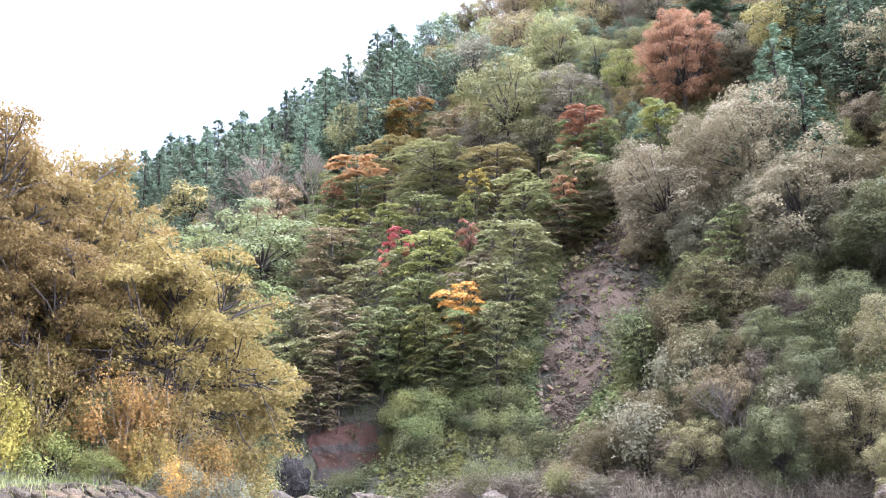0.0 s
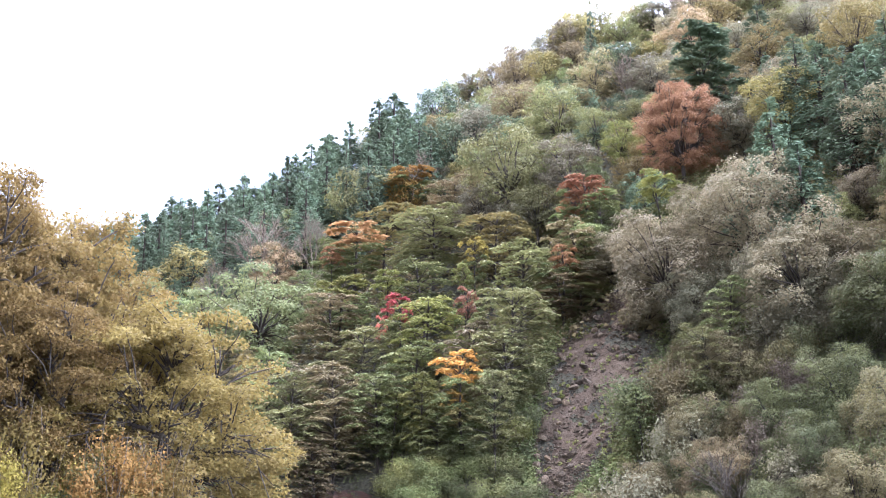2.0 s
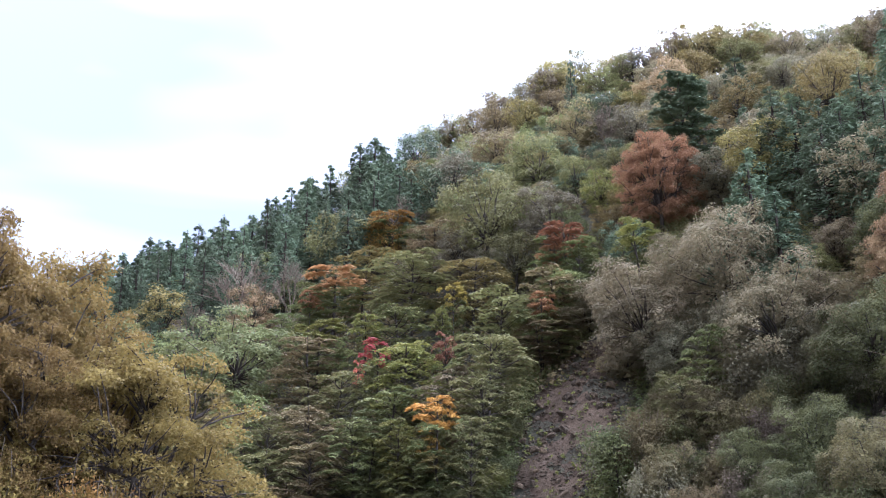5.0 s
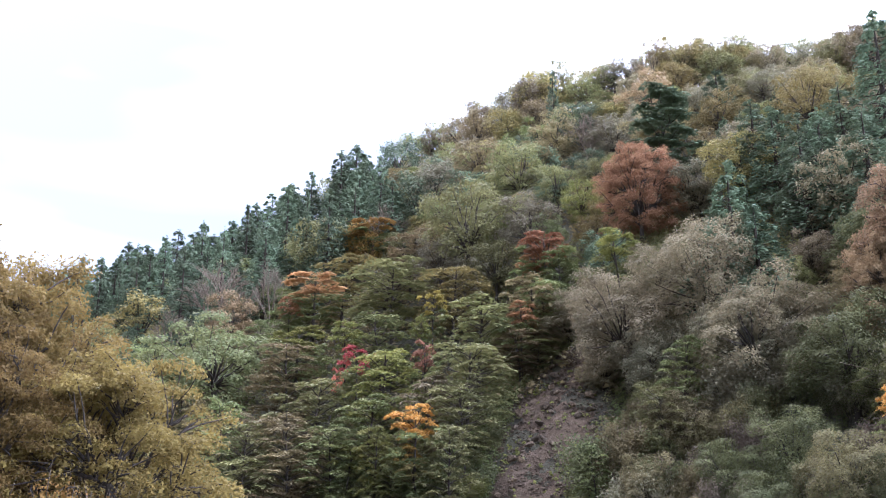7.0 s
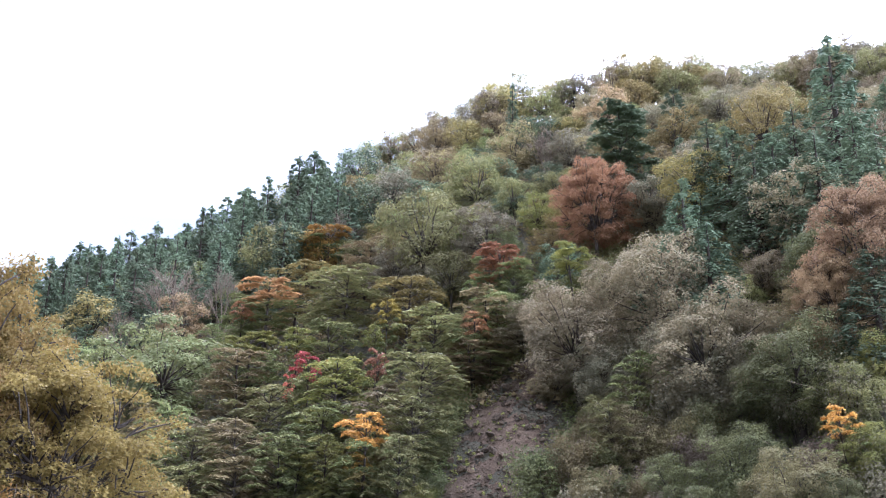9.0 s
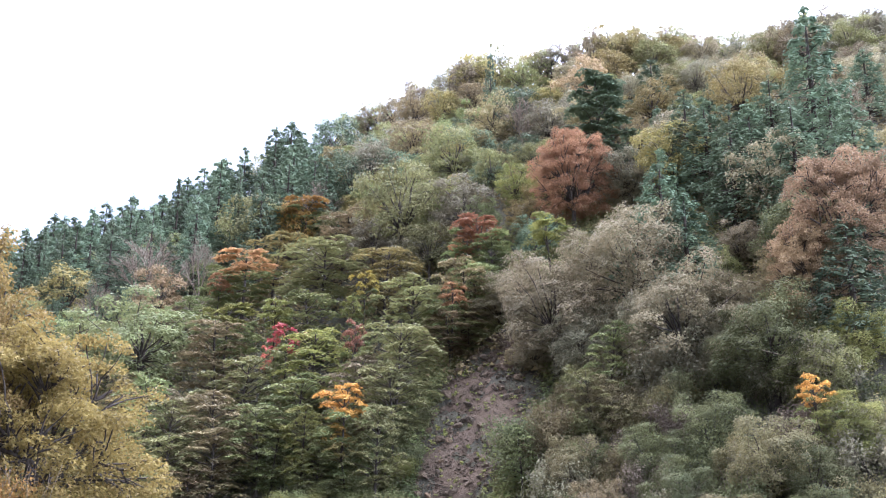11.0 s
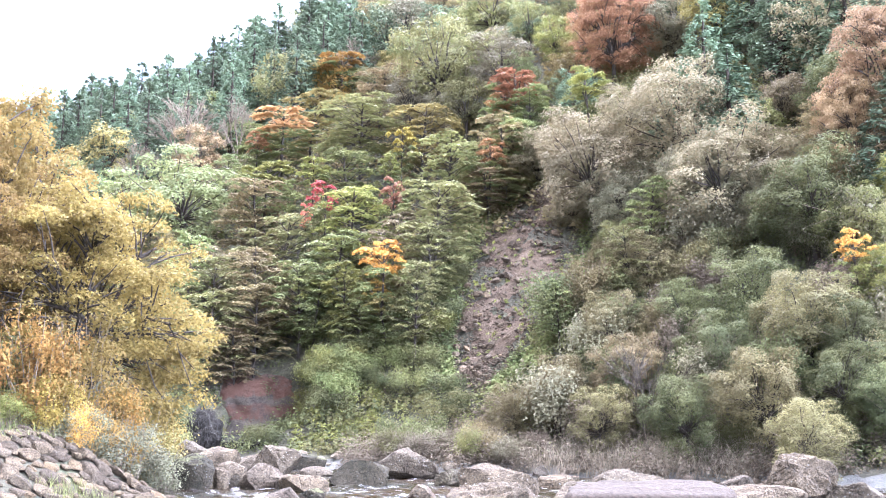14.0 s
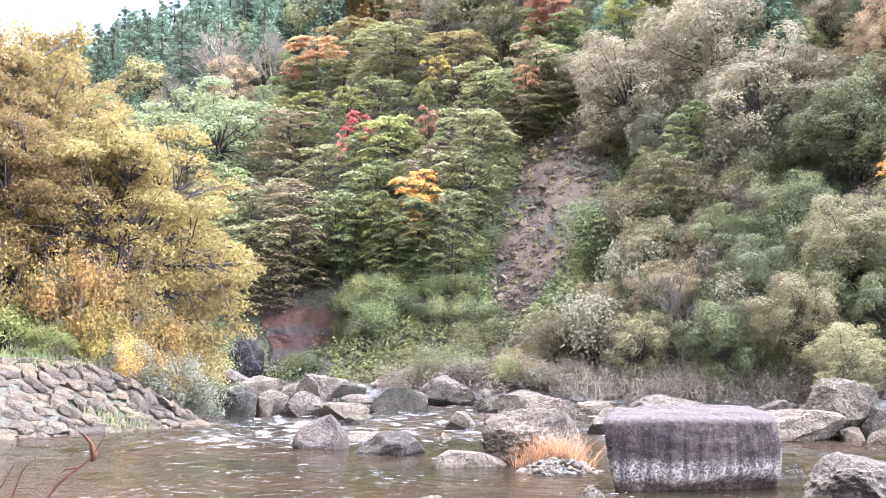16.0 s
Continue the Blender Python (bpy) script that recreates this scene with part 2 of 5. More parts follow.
M = {
    "olive": foliage("olive_leaves", (0.122, 0.122, 0.052), (0.196, 0.186, 0.074)),
    "maple": foliage("green_maple_leaves", (0.104, 0.122, 0.05), (0.184, 0.19, 0.07)),
    "tan": foliage("browning_maple_leaves", (0.15, 0.122, 0.064), (0.228, 0.18, 0.088)),
    "grey": foliage("dull_grey_green_leaves", (0.148, 0.136, 0.084), (0.214, 0.192, 0.118)),
    "mauve": foliage("faded_grey_brown_leaves", (0.16, 0.135, 0.08), (0.222, 0.183, 0.108)),
    "cedar": foliage("dark_cedar_needles", (0.068, 0.092, 0.055), (0.106, 0.132, 0.077), through_light=0.25, gloss=0.03),
    "pine": foliage("blue_green_pine_needles", (0.08, 0.108, 0.064), (0.124, 0.152, 0.088), through_light=0.25, gloss=0.03),
    "green": foliage("pale_green_leaves", (0.125, 0.14, 0.062), (0.196, 0.208, 0.088)),
    "gold": foliage("golden_leaves", (0.134, 0.096, 0.032), (0.19, 0.136, 0.043), through_light=0.5),
    "amber": foliage("amber_leaves", (0.225, 0.138, 0.04), (0.31, 0.198, 0.055), through_light=0.5),
    "ochre": foliage("ochre_leaves", (0.16, 0.136, 0.052), (0.238, 0.192, 0.07)),
    "orange": foliage("orange_leaves", (0.4, 0.205, 0.058), (0.5, 0.29, 0.075), through_light=0.4),
    "rust": foliage("rust_red_leaves", (0.18, 0.094, 0.054), (0.25, 0.132, 0.074)),
    "russet": foliage("russet_leaves", (0.225, 0.16, 0.086), (0.31, 0.222, 0.12)),
    "salmon": foliage("salmon_leaves", (0.255, 0.136, 0.068), (0.335, 0.182, 0.086)),
    "red": foliage("scarlet_leaves", (0.3, 0.085, 0.07), (0.4, 0.125, 0.085)),
    "yellow": foliage("yellow_leaves", (0.27, 0.225, 0.055), (0.37, 0.3, 0.07), through_light=0.5),
    "lime": foliage("yellow_green_leaves", (0.135, 0.138, 0.042), (0.2, 0.19, 0.056), through_light=0.4),
    "vine": foliage("green_creeper_leaves", (0.076, 0.083, 0.038), (0.124, 0.125, 0.053)),
    "scrub": foliage("brown_olive_leaves", (0.108, 0.093, 0.046), (0.17, 0.142, 0.068)),
    "straw": foliage("dry_grass", (0.228, 0.192, 0.138), (0.35, 0.296, 0.212)),
    "brush": foliage("dry_brown_brush", (0.118, 0.094, 0.068), (0.185, 0.148, 0.105)),
    "willow": foliage("grey_willow_leaves", (0.105, 0.1, 0.062), (0.18, 0.168, 0.106)),
    "grass": foliage("bank_grass", (0.12, 0.13, 0.05), (0.22, 0.21, 0.085)),
    "rustgrass": foliage("orange_dry_grass", (0.3, 0.155, 0.06), (0.42, 0.27, 0.12)),
    "bark": bark("dark_bark", (0.024, 0.019, 0.015), (0.065, 0.053, 0.043)),
    "pale_bark": bark("pale_grey_bark", (0.110, 0.086, 0.062), (0.190, 0.152, 0.112)),
    "cedar_bark": bark("red_brown_bark", (0.022, 0.017, 0.013), (0.055, 0.042, 0.033)),
    "grey_bark": bark("grey_bark", (0.045, 0.036, 0.028), (0.095, 0.078, 0.061)),
    "dead_leaf": bark("dead_leaf", (0.030, 0.013, 0.007), (0.090, 0.042, 0.020), 45.0),
    "twig": bark("dry_twig", (0.026, 0.012, 0.008), (0.075, 0.034, 0.020), 30.0),
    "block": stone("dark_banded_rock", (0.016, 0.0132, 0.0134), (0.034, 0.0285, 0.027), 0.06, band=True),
    "rock": stone("grey_river_rock", (0.044, 0.039, 0.033), (0.092, 0.082, 0.070), 0.5),
    "pale": stone("pale_river_rock", (0.070, 0.060, 0.049), (0.125, 0.109, 0.090), 0.4),
    "mossy": stone("mossy_brown_rock", (0.026, 0.025, 0.019), (0.07, 0.063, 0.051), 0.3, moss=0.55),
    "cobble": stone("revetment_stone", (0.062, 0.052, 0.040), (0.140, 0.119, 0.093), 0.3, scale=1.6),
    "rubble": stone("slide_rubble", (0.095, 0.076, 0.06), (0.189, 0.164, 0.139), 0.2),
    "outcrop": stone("dark_outcrop", (0.012, 0.011, 0.011), (0.046, 0.043, 0.04), 0.25, moss=0.35),
    "pebble": stone("pebbles", (0.27, 0.24, 0.20), (0.45, 0.405, 0.34), 0.2, scale=4.0),
}


def soil_material(name, a, b_, c, scale=0.5):
    m, n, l, b = material(name)
    geo = n.new("ShaderNodeNewGeometry")
    big = node(n, "TexNoise", Scale=scale, Detail=5.0, Roughness=0.6)
    fine = node(n, "TexNoise", Scale=scale * 14, Detail=5.0, Roughness=0.7)
    for t in (big, fine):
        l.new(geo.outputs["Position"], t.inputs["Vector"])
    col = ramp(n, l, big.outputs["Fac"], (0.3, a), (0.52, b_), (0.74, c))
    grain = ramp(n, l, fine.outputs["Fac"], (0.3, (0.6, 0.6, 0.6)), (0.7, (1.35, 1.35, 1.35)))
    l.new(mixed(n, l, 1.0, col, grain, "MULTIPLY"), b.inputs["Base Color"])
    b.inputs["Roughness"].default_value = 0.95
    b.inputs["Specular IOR Level"].default_value = 0.15
    bumped(n, l, b, fine.outputs["Fac"], 1.0, 0.2)
    return m


M["floor"] = soil_material("forest_floor", (0.05, 0.045, 0.033), (0.085, 0.076, 0.052), (0.085, 0.09, 0.05))
M["scar"] = soil_material("bare_slide_earth", (0.068, 0.047, 0.033), (0.120, 0.085, 0.058), (0.160, 0.118, 0.084), 1.1)
def strata_material():
    """A cut bank: dark damp soil with two seams of red earth."""
    m = soil_material("soil_strata", (0.055, 0.045, 0.038), (0.095, 0.076, 0.061), (0.12, 0.094, 0.074), 0.9)
    n, l = m.node_tree.nodes, m.node_tree.links
    b = n["Principled BSDF"]
    old = b.inputs["Base Color"].links[0].from_socket
    geo, sep = n.new("ShaderNodeNewGeometry"), n.new("ShaderNodeSeparateXYZ")
    wob = node(n, "TexNoise", Scale=0.9, Detail=5.0, Roughness=0.65)
    l.new(geo.outputs["Position"], wob.inputs["Vector"])
    l.new(geo.outputs["Position"], sep.inputs[0])
    add = n.new("ShaderNodeMath")
    add.operation = "MULTIPLY_ADD"
    l.new(wob.outputs["Fac"], add.inputs[0])
    add.inputs[1].default_value = 1.5
    l.new(sep.outputs["Z"], add.inputs[2])
    span = n.new("ShaderNodeMapRange")
    span.inputs["From Min"].default_value, span.inputs["From Max"].default_value = 2.0, 7.0
    l.new(add.outputs[0], span.inputs["Value"])
    seam = ramp(n, l, span.outputs[0], (0.20, (0, 0, 0)), (0.23, (1, 1, 1)), (0.36, (1, 1, 1)), (0.39, (0, 0, 0)), (0.46, (0, 0, 0)), (0.49, (1, 1, 1)), (0.70, (1, 1, 1)), (0.76, (0, 0, 0)))
    patch = ramp(n, l, wob.outputs["Fac"], (0.34, (0.25, 0.25, 0.25)), (0.5, (1, 1, 1)))
    l.new(mixed(n, l, mixed(n, l, 1.0, seam, patch, "MULTIPLY"), old, (0.104, 0.055, 0.038)), b.inputs["Base Color"])
    return m


M["strata"] = strata_material()
M["gravel"] = soil_material("gravel_bed", (0.10, 0.092, 0.078), (0.16, 0.15, 0.135), (0.21, 0.20, 0.18), 1.2)


def water_material():
    m, n, l, b = material("river_water")
    geo = n.new("ShaderNodeNewGeometry")
    att = n.new("ShaderNodeAttribute")
    att.attribute_name = "rapid"

    def stretched(sx, sy, **values):
        mp, t = n.new("ShaderNodeMapping"), node(n, "TexNoise", **values)
        mp.inputs["Scale"].default_value = (sx, sy, 1.0)
        l.new(geo.outputs["Position"], mp.inputs["Vector"])
        l.new(mp.outputs[0], t.inputs["Vector"])
        return t.outputs["Fac"]

    wide = stretched(1.0, 1.0, Scale=1.5, Detail=2.0, Roughness=0.5, Distortion=0.5)
    rip = stretched(0.9, 1.3, Scale=4.5, Detail=3.0, Roughness=0.6, Distortion=0.6)
    foam = stretched(0.7, 1.2, Scale=1.9, Detail=7.0, Roughness=0.68, Distortion=0.9)
    fleck = stretched(0.8, 1.0, Scale=3.4, Detail=6.0, Roughness=0.7, Distortion=0.6)
    drift = stretched(0.6, 1.0, Scale=0.35, Detail=2.0)
    deep = stretched(1.0, 1.0, Scale=0.22, Detail=3.0)
    bed = ramp(n, l, deep, (0.35, (0.0095, 0.0085, 0.004)), (0.65, (0.022, 0.013, 0.007)))
    s = n.new("ShaderNodeMath")
    s.operation = "ADD"
    l.new(foam, s.inputs[0])
    l.new(att.outputs["Fac"], s.inputs[1])
    white = ramp(n, l, s.outputs[0], (0.69, (0, 0, 0)), (0.90, (0.8, 0.8, 0.8)))
    # Pale streaks: foam flecks, and sky glints painted into the base colour.
    foam_glints = mixed(n, l, 1.0, ramp(n, l, fleck, (0.60, (0, 0, 0)), (0.65, (0.8, 0.8, 0.8))), ramp(n, l, drift, (0.46, (0, 0, 0)), (0.60, (1, 1, 1))), "MULTIPLY")
    white = mixed(n, l, 1.0, white, foam_glints, "LIGHTEN")
    l.new(mixed(n, l, white, bed, (0.135, 0.135, 0.13)), b.inputs["Base Color"])
    rough = n.new("ShaderNodeMapRange")
    rough.inputs["To Min"].default_value, rough.inputs["To Max"].default_value = 0.03, 0.5
    l.new(white, rough.inputs["Value"])
    l.new(rough.outputs[0], b.inputs["Roughness"])
    b.inputs["IOR"].default_value = 1.33
    bumped(n, l, b, mixed(n, l, 0.4, wide, rip), 0.45, 0.12)
    return m


M["water"] = water_material()

# ---- the lie of the land ----
BASE_X, BASE_Y = [-140, -60, -30, -16, -8, 0, 8, 14, 20, 30, 40, 60, 140], [80, 70, 63, 59.5, 57, 53, 48, 44, 39.5, 31, 21, -2, -80]
RIDGE_X, RIDGE_Y = [-140, -80, 0, 50, 140], [155, 150, 140, 130, 110]
TOP_X, TOP_Z = [-140, -62, -30, 0, 25, 50, 140], [27, 34, 43, 60.5, 69.5, 68, 71]
BANK = [(-140, 54), (-60, 52), (-30, 49), (-16, 47), (-12, 43.5), (-9.3, 37.5), (-6.6, 32.3), (-8.6, 29.2), (-11.2, 26), (-15, 21), (-20, 14), (-30, 0), (-45, -40), (-140, -60)]


def smooth(a, b, v):
    t = np.clip((v - a) / (b - a), 0, 1)
    return t * t * (3 - 2 * t)


def wavy(x, y, seed=0.0):
    """Gentle uneven ground, from a few crossing waves."""
    return (np.sin(0.31 * x + 0.17 * y + seed) + np.sin(-0.13 * x + 0.37 * y + 2 * seed + 1.3) + np.sin(0.71 * x - 0.43 * y + seed * 3 + 0.4) * 0.5
            + np.sin(1.3 * x + 1.1 * y + seed) * 0.25) / 2.75


def bank_depth(x, y):
    """How far inside the left bank a place lies; negative over the river."""
    x, y = np.asarray(x, float), np.asarray(y, float)
    best, odd = np.full(x.shape, 1e9), np.zeros(x.shape, bool)
    for (ax, ay), (bx, by) in zip(BANK, BANK[1:] + BANK[:1]):
        dx, dy = bx - ax, by - ay
        t = np.clip(((x - ax) * dx + (y - ay) * dy) / (dx * dx + dy * dy), 0, 1)
        best = np.minimum(best, np.hypot(x - ax - t * dx, y - ay - t * dy))
        with np.errstate(divide="ignore", invalid="ignore"):
            odd ^= ((ay > y) != (by > y)) & (x < dx * (y - ay) / (dy if dy else 1e-9) + ax)
    return np.where(odd, best, -best)


def slope_part(x, y):
    """0 at the foot of the hill, 1 at its ridge."""
    yb, yr = np.interp(x, BASE_X, BASE_Y), np.interp(x, RIDGE_X, RIDGE_Y)
    return (np.asarray(y, float) - yb) / (yr - yb)


def land(x, y):
    x, y = np.asarray(x, float), np.asarray(y, float)
    yb = np.interp(x, BASE_X, BASE_Y)
    t, top = slope_part(x, y), np.interp(x, TOP_X, TOP_Z)
    up = 1 - np.clip(1 - t, 0, 1) ** 1.12
    z = -0.7 + 1.5 * smooth(-6.5, 0.5, y - yb)
    z = z + (top - 0.8) * np.where(t > 0, up, 0) - 38 * smooth(1.0, 2.2, t)
    z = z + wavy(x * 0.8, y * 0.8) * 1.3 * smooth(0.02, 0.25, t)
    cut = smooth(-11.2, -9.8, x) * smooth(-4.6, -5.8, x)
    z = z - 2.3 * cut * smooth(57.2, 60.2, y) * smooth(63.0, 61.2, y)
    d = bank_depth(x, y)
    bank = -0.35 + 2.25 * smooth(-0.8, 4.6, d) + 0.05 * np.clip(d - 4, 0, 40) + 0.12 * wavy(x * 2, y * 2, 2.0) * smooth(3, 6, d)
    z = np.where(d > -0.8, np.maximum(z, bank), z)
    z = np.maximum(z, -0.7 + 1.25 * smooth(10.0, 4.5, y))
    z = z + 0.75 * np.exp(-(((x - 9.0) / 2.6) ** 2 + ((y - 28.5) / 2.0) ** 2))
    z = z + 0.88 * np.exp(-(((x - 2.15) / 1.35) ** 2 + ((y - 19.8) / 1.3) ** 2))
    return z


def land_at(x, y):
    return float(land(np.array([x]), np.array([y]))[0])

# ---- building helpers ----
def mesh_of(name, verts, faces, mat, shade=False):
    """A mesh from arrays of corners and of equal-sided faces."""
    me = bpy.data.meshes.new(name)
    verts, faces = np.asarray(verts, np.float32), np.asarray(faces, np.int32)
    me.vertices.add(len(verts))
    me.vertices.foreach_set("co", verts.ravel())
    me.loops.add(faces.size)
    me.loops.foreach_set("vertex_index", faces.ravel())
    me.polygons.add(len(faces))
    me.polygons.foreach_set("loop_start", np.arange(0, faces.size, faces.shape[1], dtype=np.int32))
    if shade:
        me.polygons.foreach_set("use_smooth", np.ones(len(faces), bool))
    me.update(calc_edges=True)
    if mat:
        me.materials.append(mat)
    return me


def part(name, me, parent, label=""):
    ob = new(name, me)
    ob.parent = parent
    return tagged(ob, label) if label else ob


def unit(v):
    return v / (np.linalg.norm(v, axis=-1, keepdims=True) + 1e-9)


def leaves(rng, centres, normals, length, width, jitter=0.5):
    """Pointed leaves, each a small triangle: corners and faces."""
    n = len(centres)
    nrm = unit(normals + rng.normal(0, jitter, (n, 3)))
    a = unit(np.cross(nrm, rng.normal(0, 1, (n, 3))))
    b = np.cross(nrm, a)
    ln = (length * rng.uniform(0.6, 1.4, n))[:, None]
    wd = (width * rng.uniform(0.6, 1.4, n))[:, None]
    v = np.stack([centres + a * ln * 0.6, centres - a * ln * 0.4 + b * wd / 2, centres - a * ln * 0.4 - b * wd / 2], 1).reshape(-1, 3)
    return v, np.arange(n * 3).reshape(-1, 3)


def tube(points, radii, sides=6):
    """A tapered limb along a line of points."""
    p, r = np.asarray(points, float), np.asarray(radii, float)
    d = unit(np.gradient(p, axis=0))
    ref = np.where(np.abs(d[:, 2:3]) > 0.9, [[1.0, 0, 0]], [[0, 0, 1.0]])
    s = unit(np.cross(d, ref))
    u = np.cross(d, s)
    ang = np.linspace(0, 2 * np.pi, sides, endpoint=False)
    ring = p[:, None] + r[:, None, None] * (np.cos(ang)[None, :, None] * s[:, None] + np.sin(ang)[None, :, None] * u[:, None])
    k, j = np.meshgrid(np.arange(len(p) - 1), np.arange(sides), indexing="ij")
    j2 = (j + 1) % sides
    f = np.stack([k * sides + j, k * sides + j2, (k + 1) * sides + j2, (k + 1) * sides + j], -1).reshape(-1, 4)
    return ring.reshape(-1, 3), f


def joined(pieces):
    vs, fs, n = [], [], 0
    for v, f in pieces:
        vs.append(v)
        fs.append(f + n)
        n += len(v)
    return np.concatenate(vs), np.concatenate(fs)


def limb(rng, a, b, r0, r1, sag=0.12, steps=5, sides=5):
    """A crooked branch from a to b."""
    a, b = np.asarray(a, float), np.asarray(b, float)
    t = np.linspace(0, 1, steps)[:, None]
    p = a + (b - a) * t
    length = np.linalg.norm(b - a)
    p[:, 2] += np.sin(t[:, 0] * np.pi) * length * sag
    p[1:-1] += rng.normal(0, 0.035 * length, (steps - 2, 3))
    return tube(p, np.linspace(r0, r1, steps), sides)


# ---- kinds of trees: each gives the corners and faces of its wood and of its leaves ----
def broad_tree(rng, high, wide, boughs=34, per=120, leaf=0.24, low=0.12, hang=0.0, pad=(0.20, 0.36), flat=0.62, sprig=3):
    """A domed broadleaf tree: leafy boughs over a dark inside, lit above and open below."""
    wood, cen, nor = [], [], []
    lean = rng.normal(0, 0.04, 2) * high
    fork = np.array([lean[0] * 0.5, lean[1] * 0.5, high * 0.33])
    wood.append(limb(rng, (0, 0, -0.5), fork, 0.030 * high, 0.020 * high, 0, 4, 7))
    mid, up, down = high * 0.52, high * 0.48, high * (0.52 - low)
    phase = rng.uniform(0, 6.28, 4)
    for k in range(boughs):
        z = 1 - 1.95 * ((k + rng.uniform(0, 1)) / boughs) ** 0.85
        a = k * 2.39996 + rng.normal(0, 0.25)
        ring = math.sqrt(max(0.0, 1 - z * z))
        lump = 1 + 0.13 * math.sin(3 * a + 3 * z + phase[0]) + 0.09 * math.sin(5 * a - 4 * z + phase[1])
        out = (0.72 + 0.12 * rng.normal()) * lump if k % 5 else 0.42
        v = np.array([math.cos(a) * ring, math.sin(a) * ring, z])
        c = np.array([v[0] * wide * out + lean[0], v[1] * wide * out + lean[1], mid + z * (up if z > 0 else down) * min(out + 0.08, 0.92)])
        r = wide * rng.uniform(*pad) * (1.0 if z > -0.2 else 0.85)
        wood.append(limb(rng, fork + rng.normal(0, 0.05, 3), c, 0.0085 * high, 0.0022 * high, 0.08, 4, 3))
        n = max(4, int(per * (r / (0.28 * wide)) ** 2 / sprig))
        d = unit(rng.normal(0, 1, (n, 3)) + np.array([v[0] * 0.75, v[1] * 0.75, 0.85]))
        q = c + d * r * rng.uniform(0.70, 1.06, (n, 1)) * [1, 1, flat]
        q += 0.10 * r * np.sin(q * 5.0 / r + phase[:3])
        if hang:
            trail = (rng.random(n) < 0.4) * rng.random(n) ** 1.5
            q[:, 2] -= hang * r * trail * 3.2
            d[:, 2] -= trail
        q = np.repeat(q, sprig, 0) + rng.normal(0, leaf * 1.0, (n * sprig, 3)) * [1, 1, 0.7]
        cen.append(q)
        nor.append(np.repeat(d, sprig, 0) * 0.8 + [0, 0, 0.35])
    return joined(wood), leaves(rng, np.concatenate(cen), np.concatenate(nor), leaf, leaf * 0.85, 0.24)


def spreading_tree(rng, high, wide, arms=20, sprays=300, per=190, leaf=0.11):
    """A wide old tree: dark arching limbs, leaves in flat sprays at the ends, gaps between."""
    wood, cen, nor = [], [], []
    fork, arm_points, lumps = np.array([0, 0, high * 0.22]), [], rng.uniform(0, 6, 2)
    wood.append(limb(rng, (0, 0, -0.5), fork, 0.026 * high, 0.019 * high, 0, 4, 8))
    for k in range(arms):
        a = k * 2.4 + rng.normal(0, 0.3)
        rise = rng.uniform(0.15, 1.0)
        out = wide * math.sqrt(1 - 0.75 * rise ** 2) * rng.uniform(0.72, 1.05)
        tip = np.array([math.cos(a) * out * 0.85, math.sin(a) * out * 0.85, high * (0.30 + 0.56 * rise)])
        t = np.linspace(0, 1, 7)[:, None]
        line = fork + (tip - fork) * t
        line[:, 2] += np.sin(t[:, 0] * np.pi) * 0.10 * high
        line[1:-1] += rng.normal(0, 0.03 * high, (5, 3))
        wood.append(tube(line, np.linspace(0.0105, 0.004, 7) * high, 6))
        arm_points.append(np.stack([np.interp(np.linspace(0.3, 1, 24), t[:, 0], line[:, i]) for i in range(3)], 1))
    arm_points = np.concatenate(arm_points)
    for j in range(sprays):
        d = unit(rng.normal(0, 1, 3) + [0, 0, 0.25])
        d[2] = abs(d[2]) if d[2] < -0.8 else d[2]
        lump = 1 + 0.09 * math.sin(4 * math.atan2(d[1], d[0]) + 5 * d[2] + lumps[0]) + 0.06 * math.sin(7 * math.atan2(d[1], d[0]) - 9 * d[2] + lumps[1])
        c = np.array([0, 0, 0.52 * high]) + d * [wide, wide, 0.46 * high] * lump * rng.uniform(0.35, 1.0) ** 0.7
        near = np.argsort(np.linalg.norm(arm_points - c * [0.75, 0.75, 0.9], axis=1))
        root = arm_points[near[int(rng.integers(5))]]
        wood.append(limb(rng, root, c, 0.0042 * high, 0.0015 * high, 0.06, 4, 4))
        r = wide * rng.uniform(0.10, 0.20)
        n = int(per * (r / (0.15 * wide)) ** 1.6)
        q = unit(rng.normal(0, 1, (n, 3))) * rng.uniform(0.15, 1.0, (n, 1)) ** 0.6
        p = c + q * [r, r, r * 0.36] + rng.normal(0, 0.05, (n, 3))
        p[:, 2] -= 0.4 * r * (q[:, 0] ** 2 + q[:, 1] ** 2)
        cen.append(p)
        nor.append(q * 0.5 + [0, 0, 0.8])
    return joined(wood), leaves(rng, np.concatenate(cen), np.concatenate(nor), leaf, leaf * 0.85, 0.5)


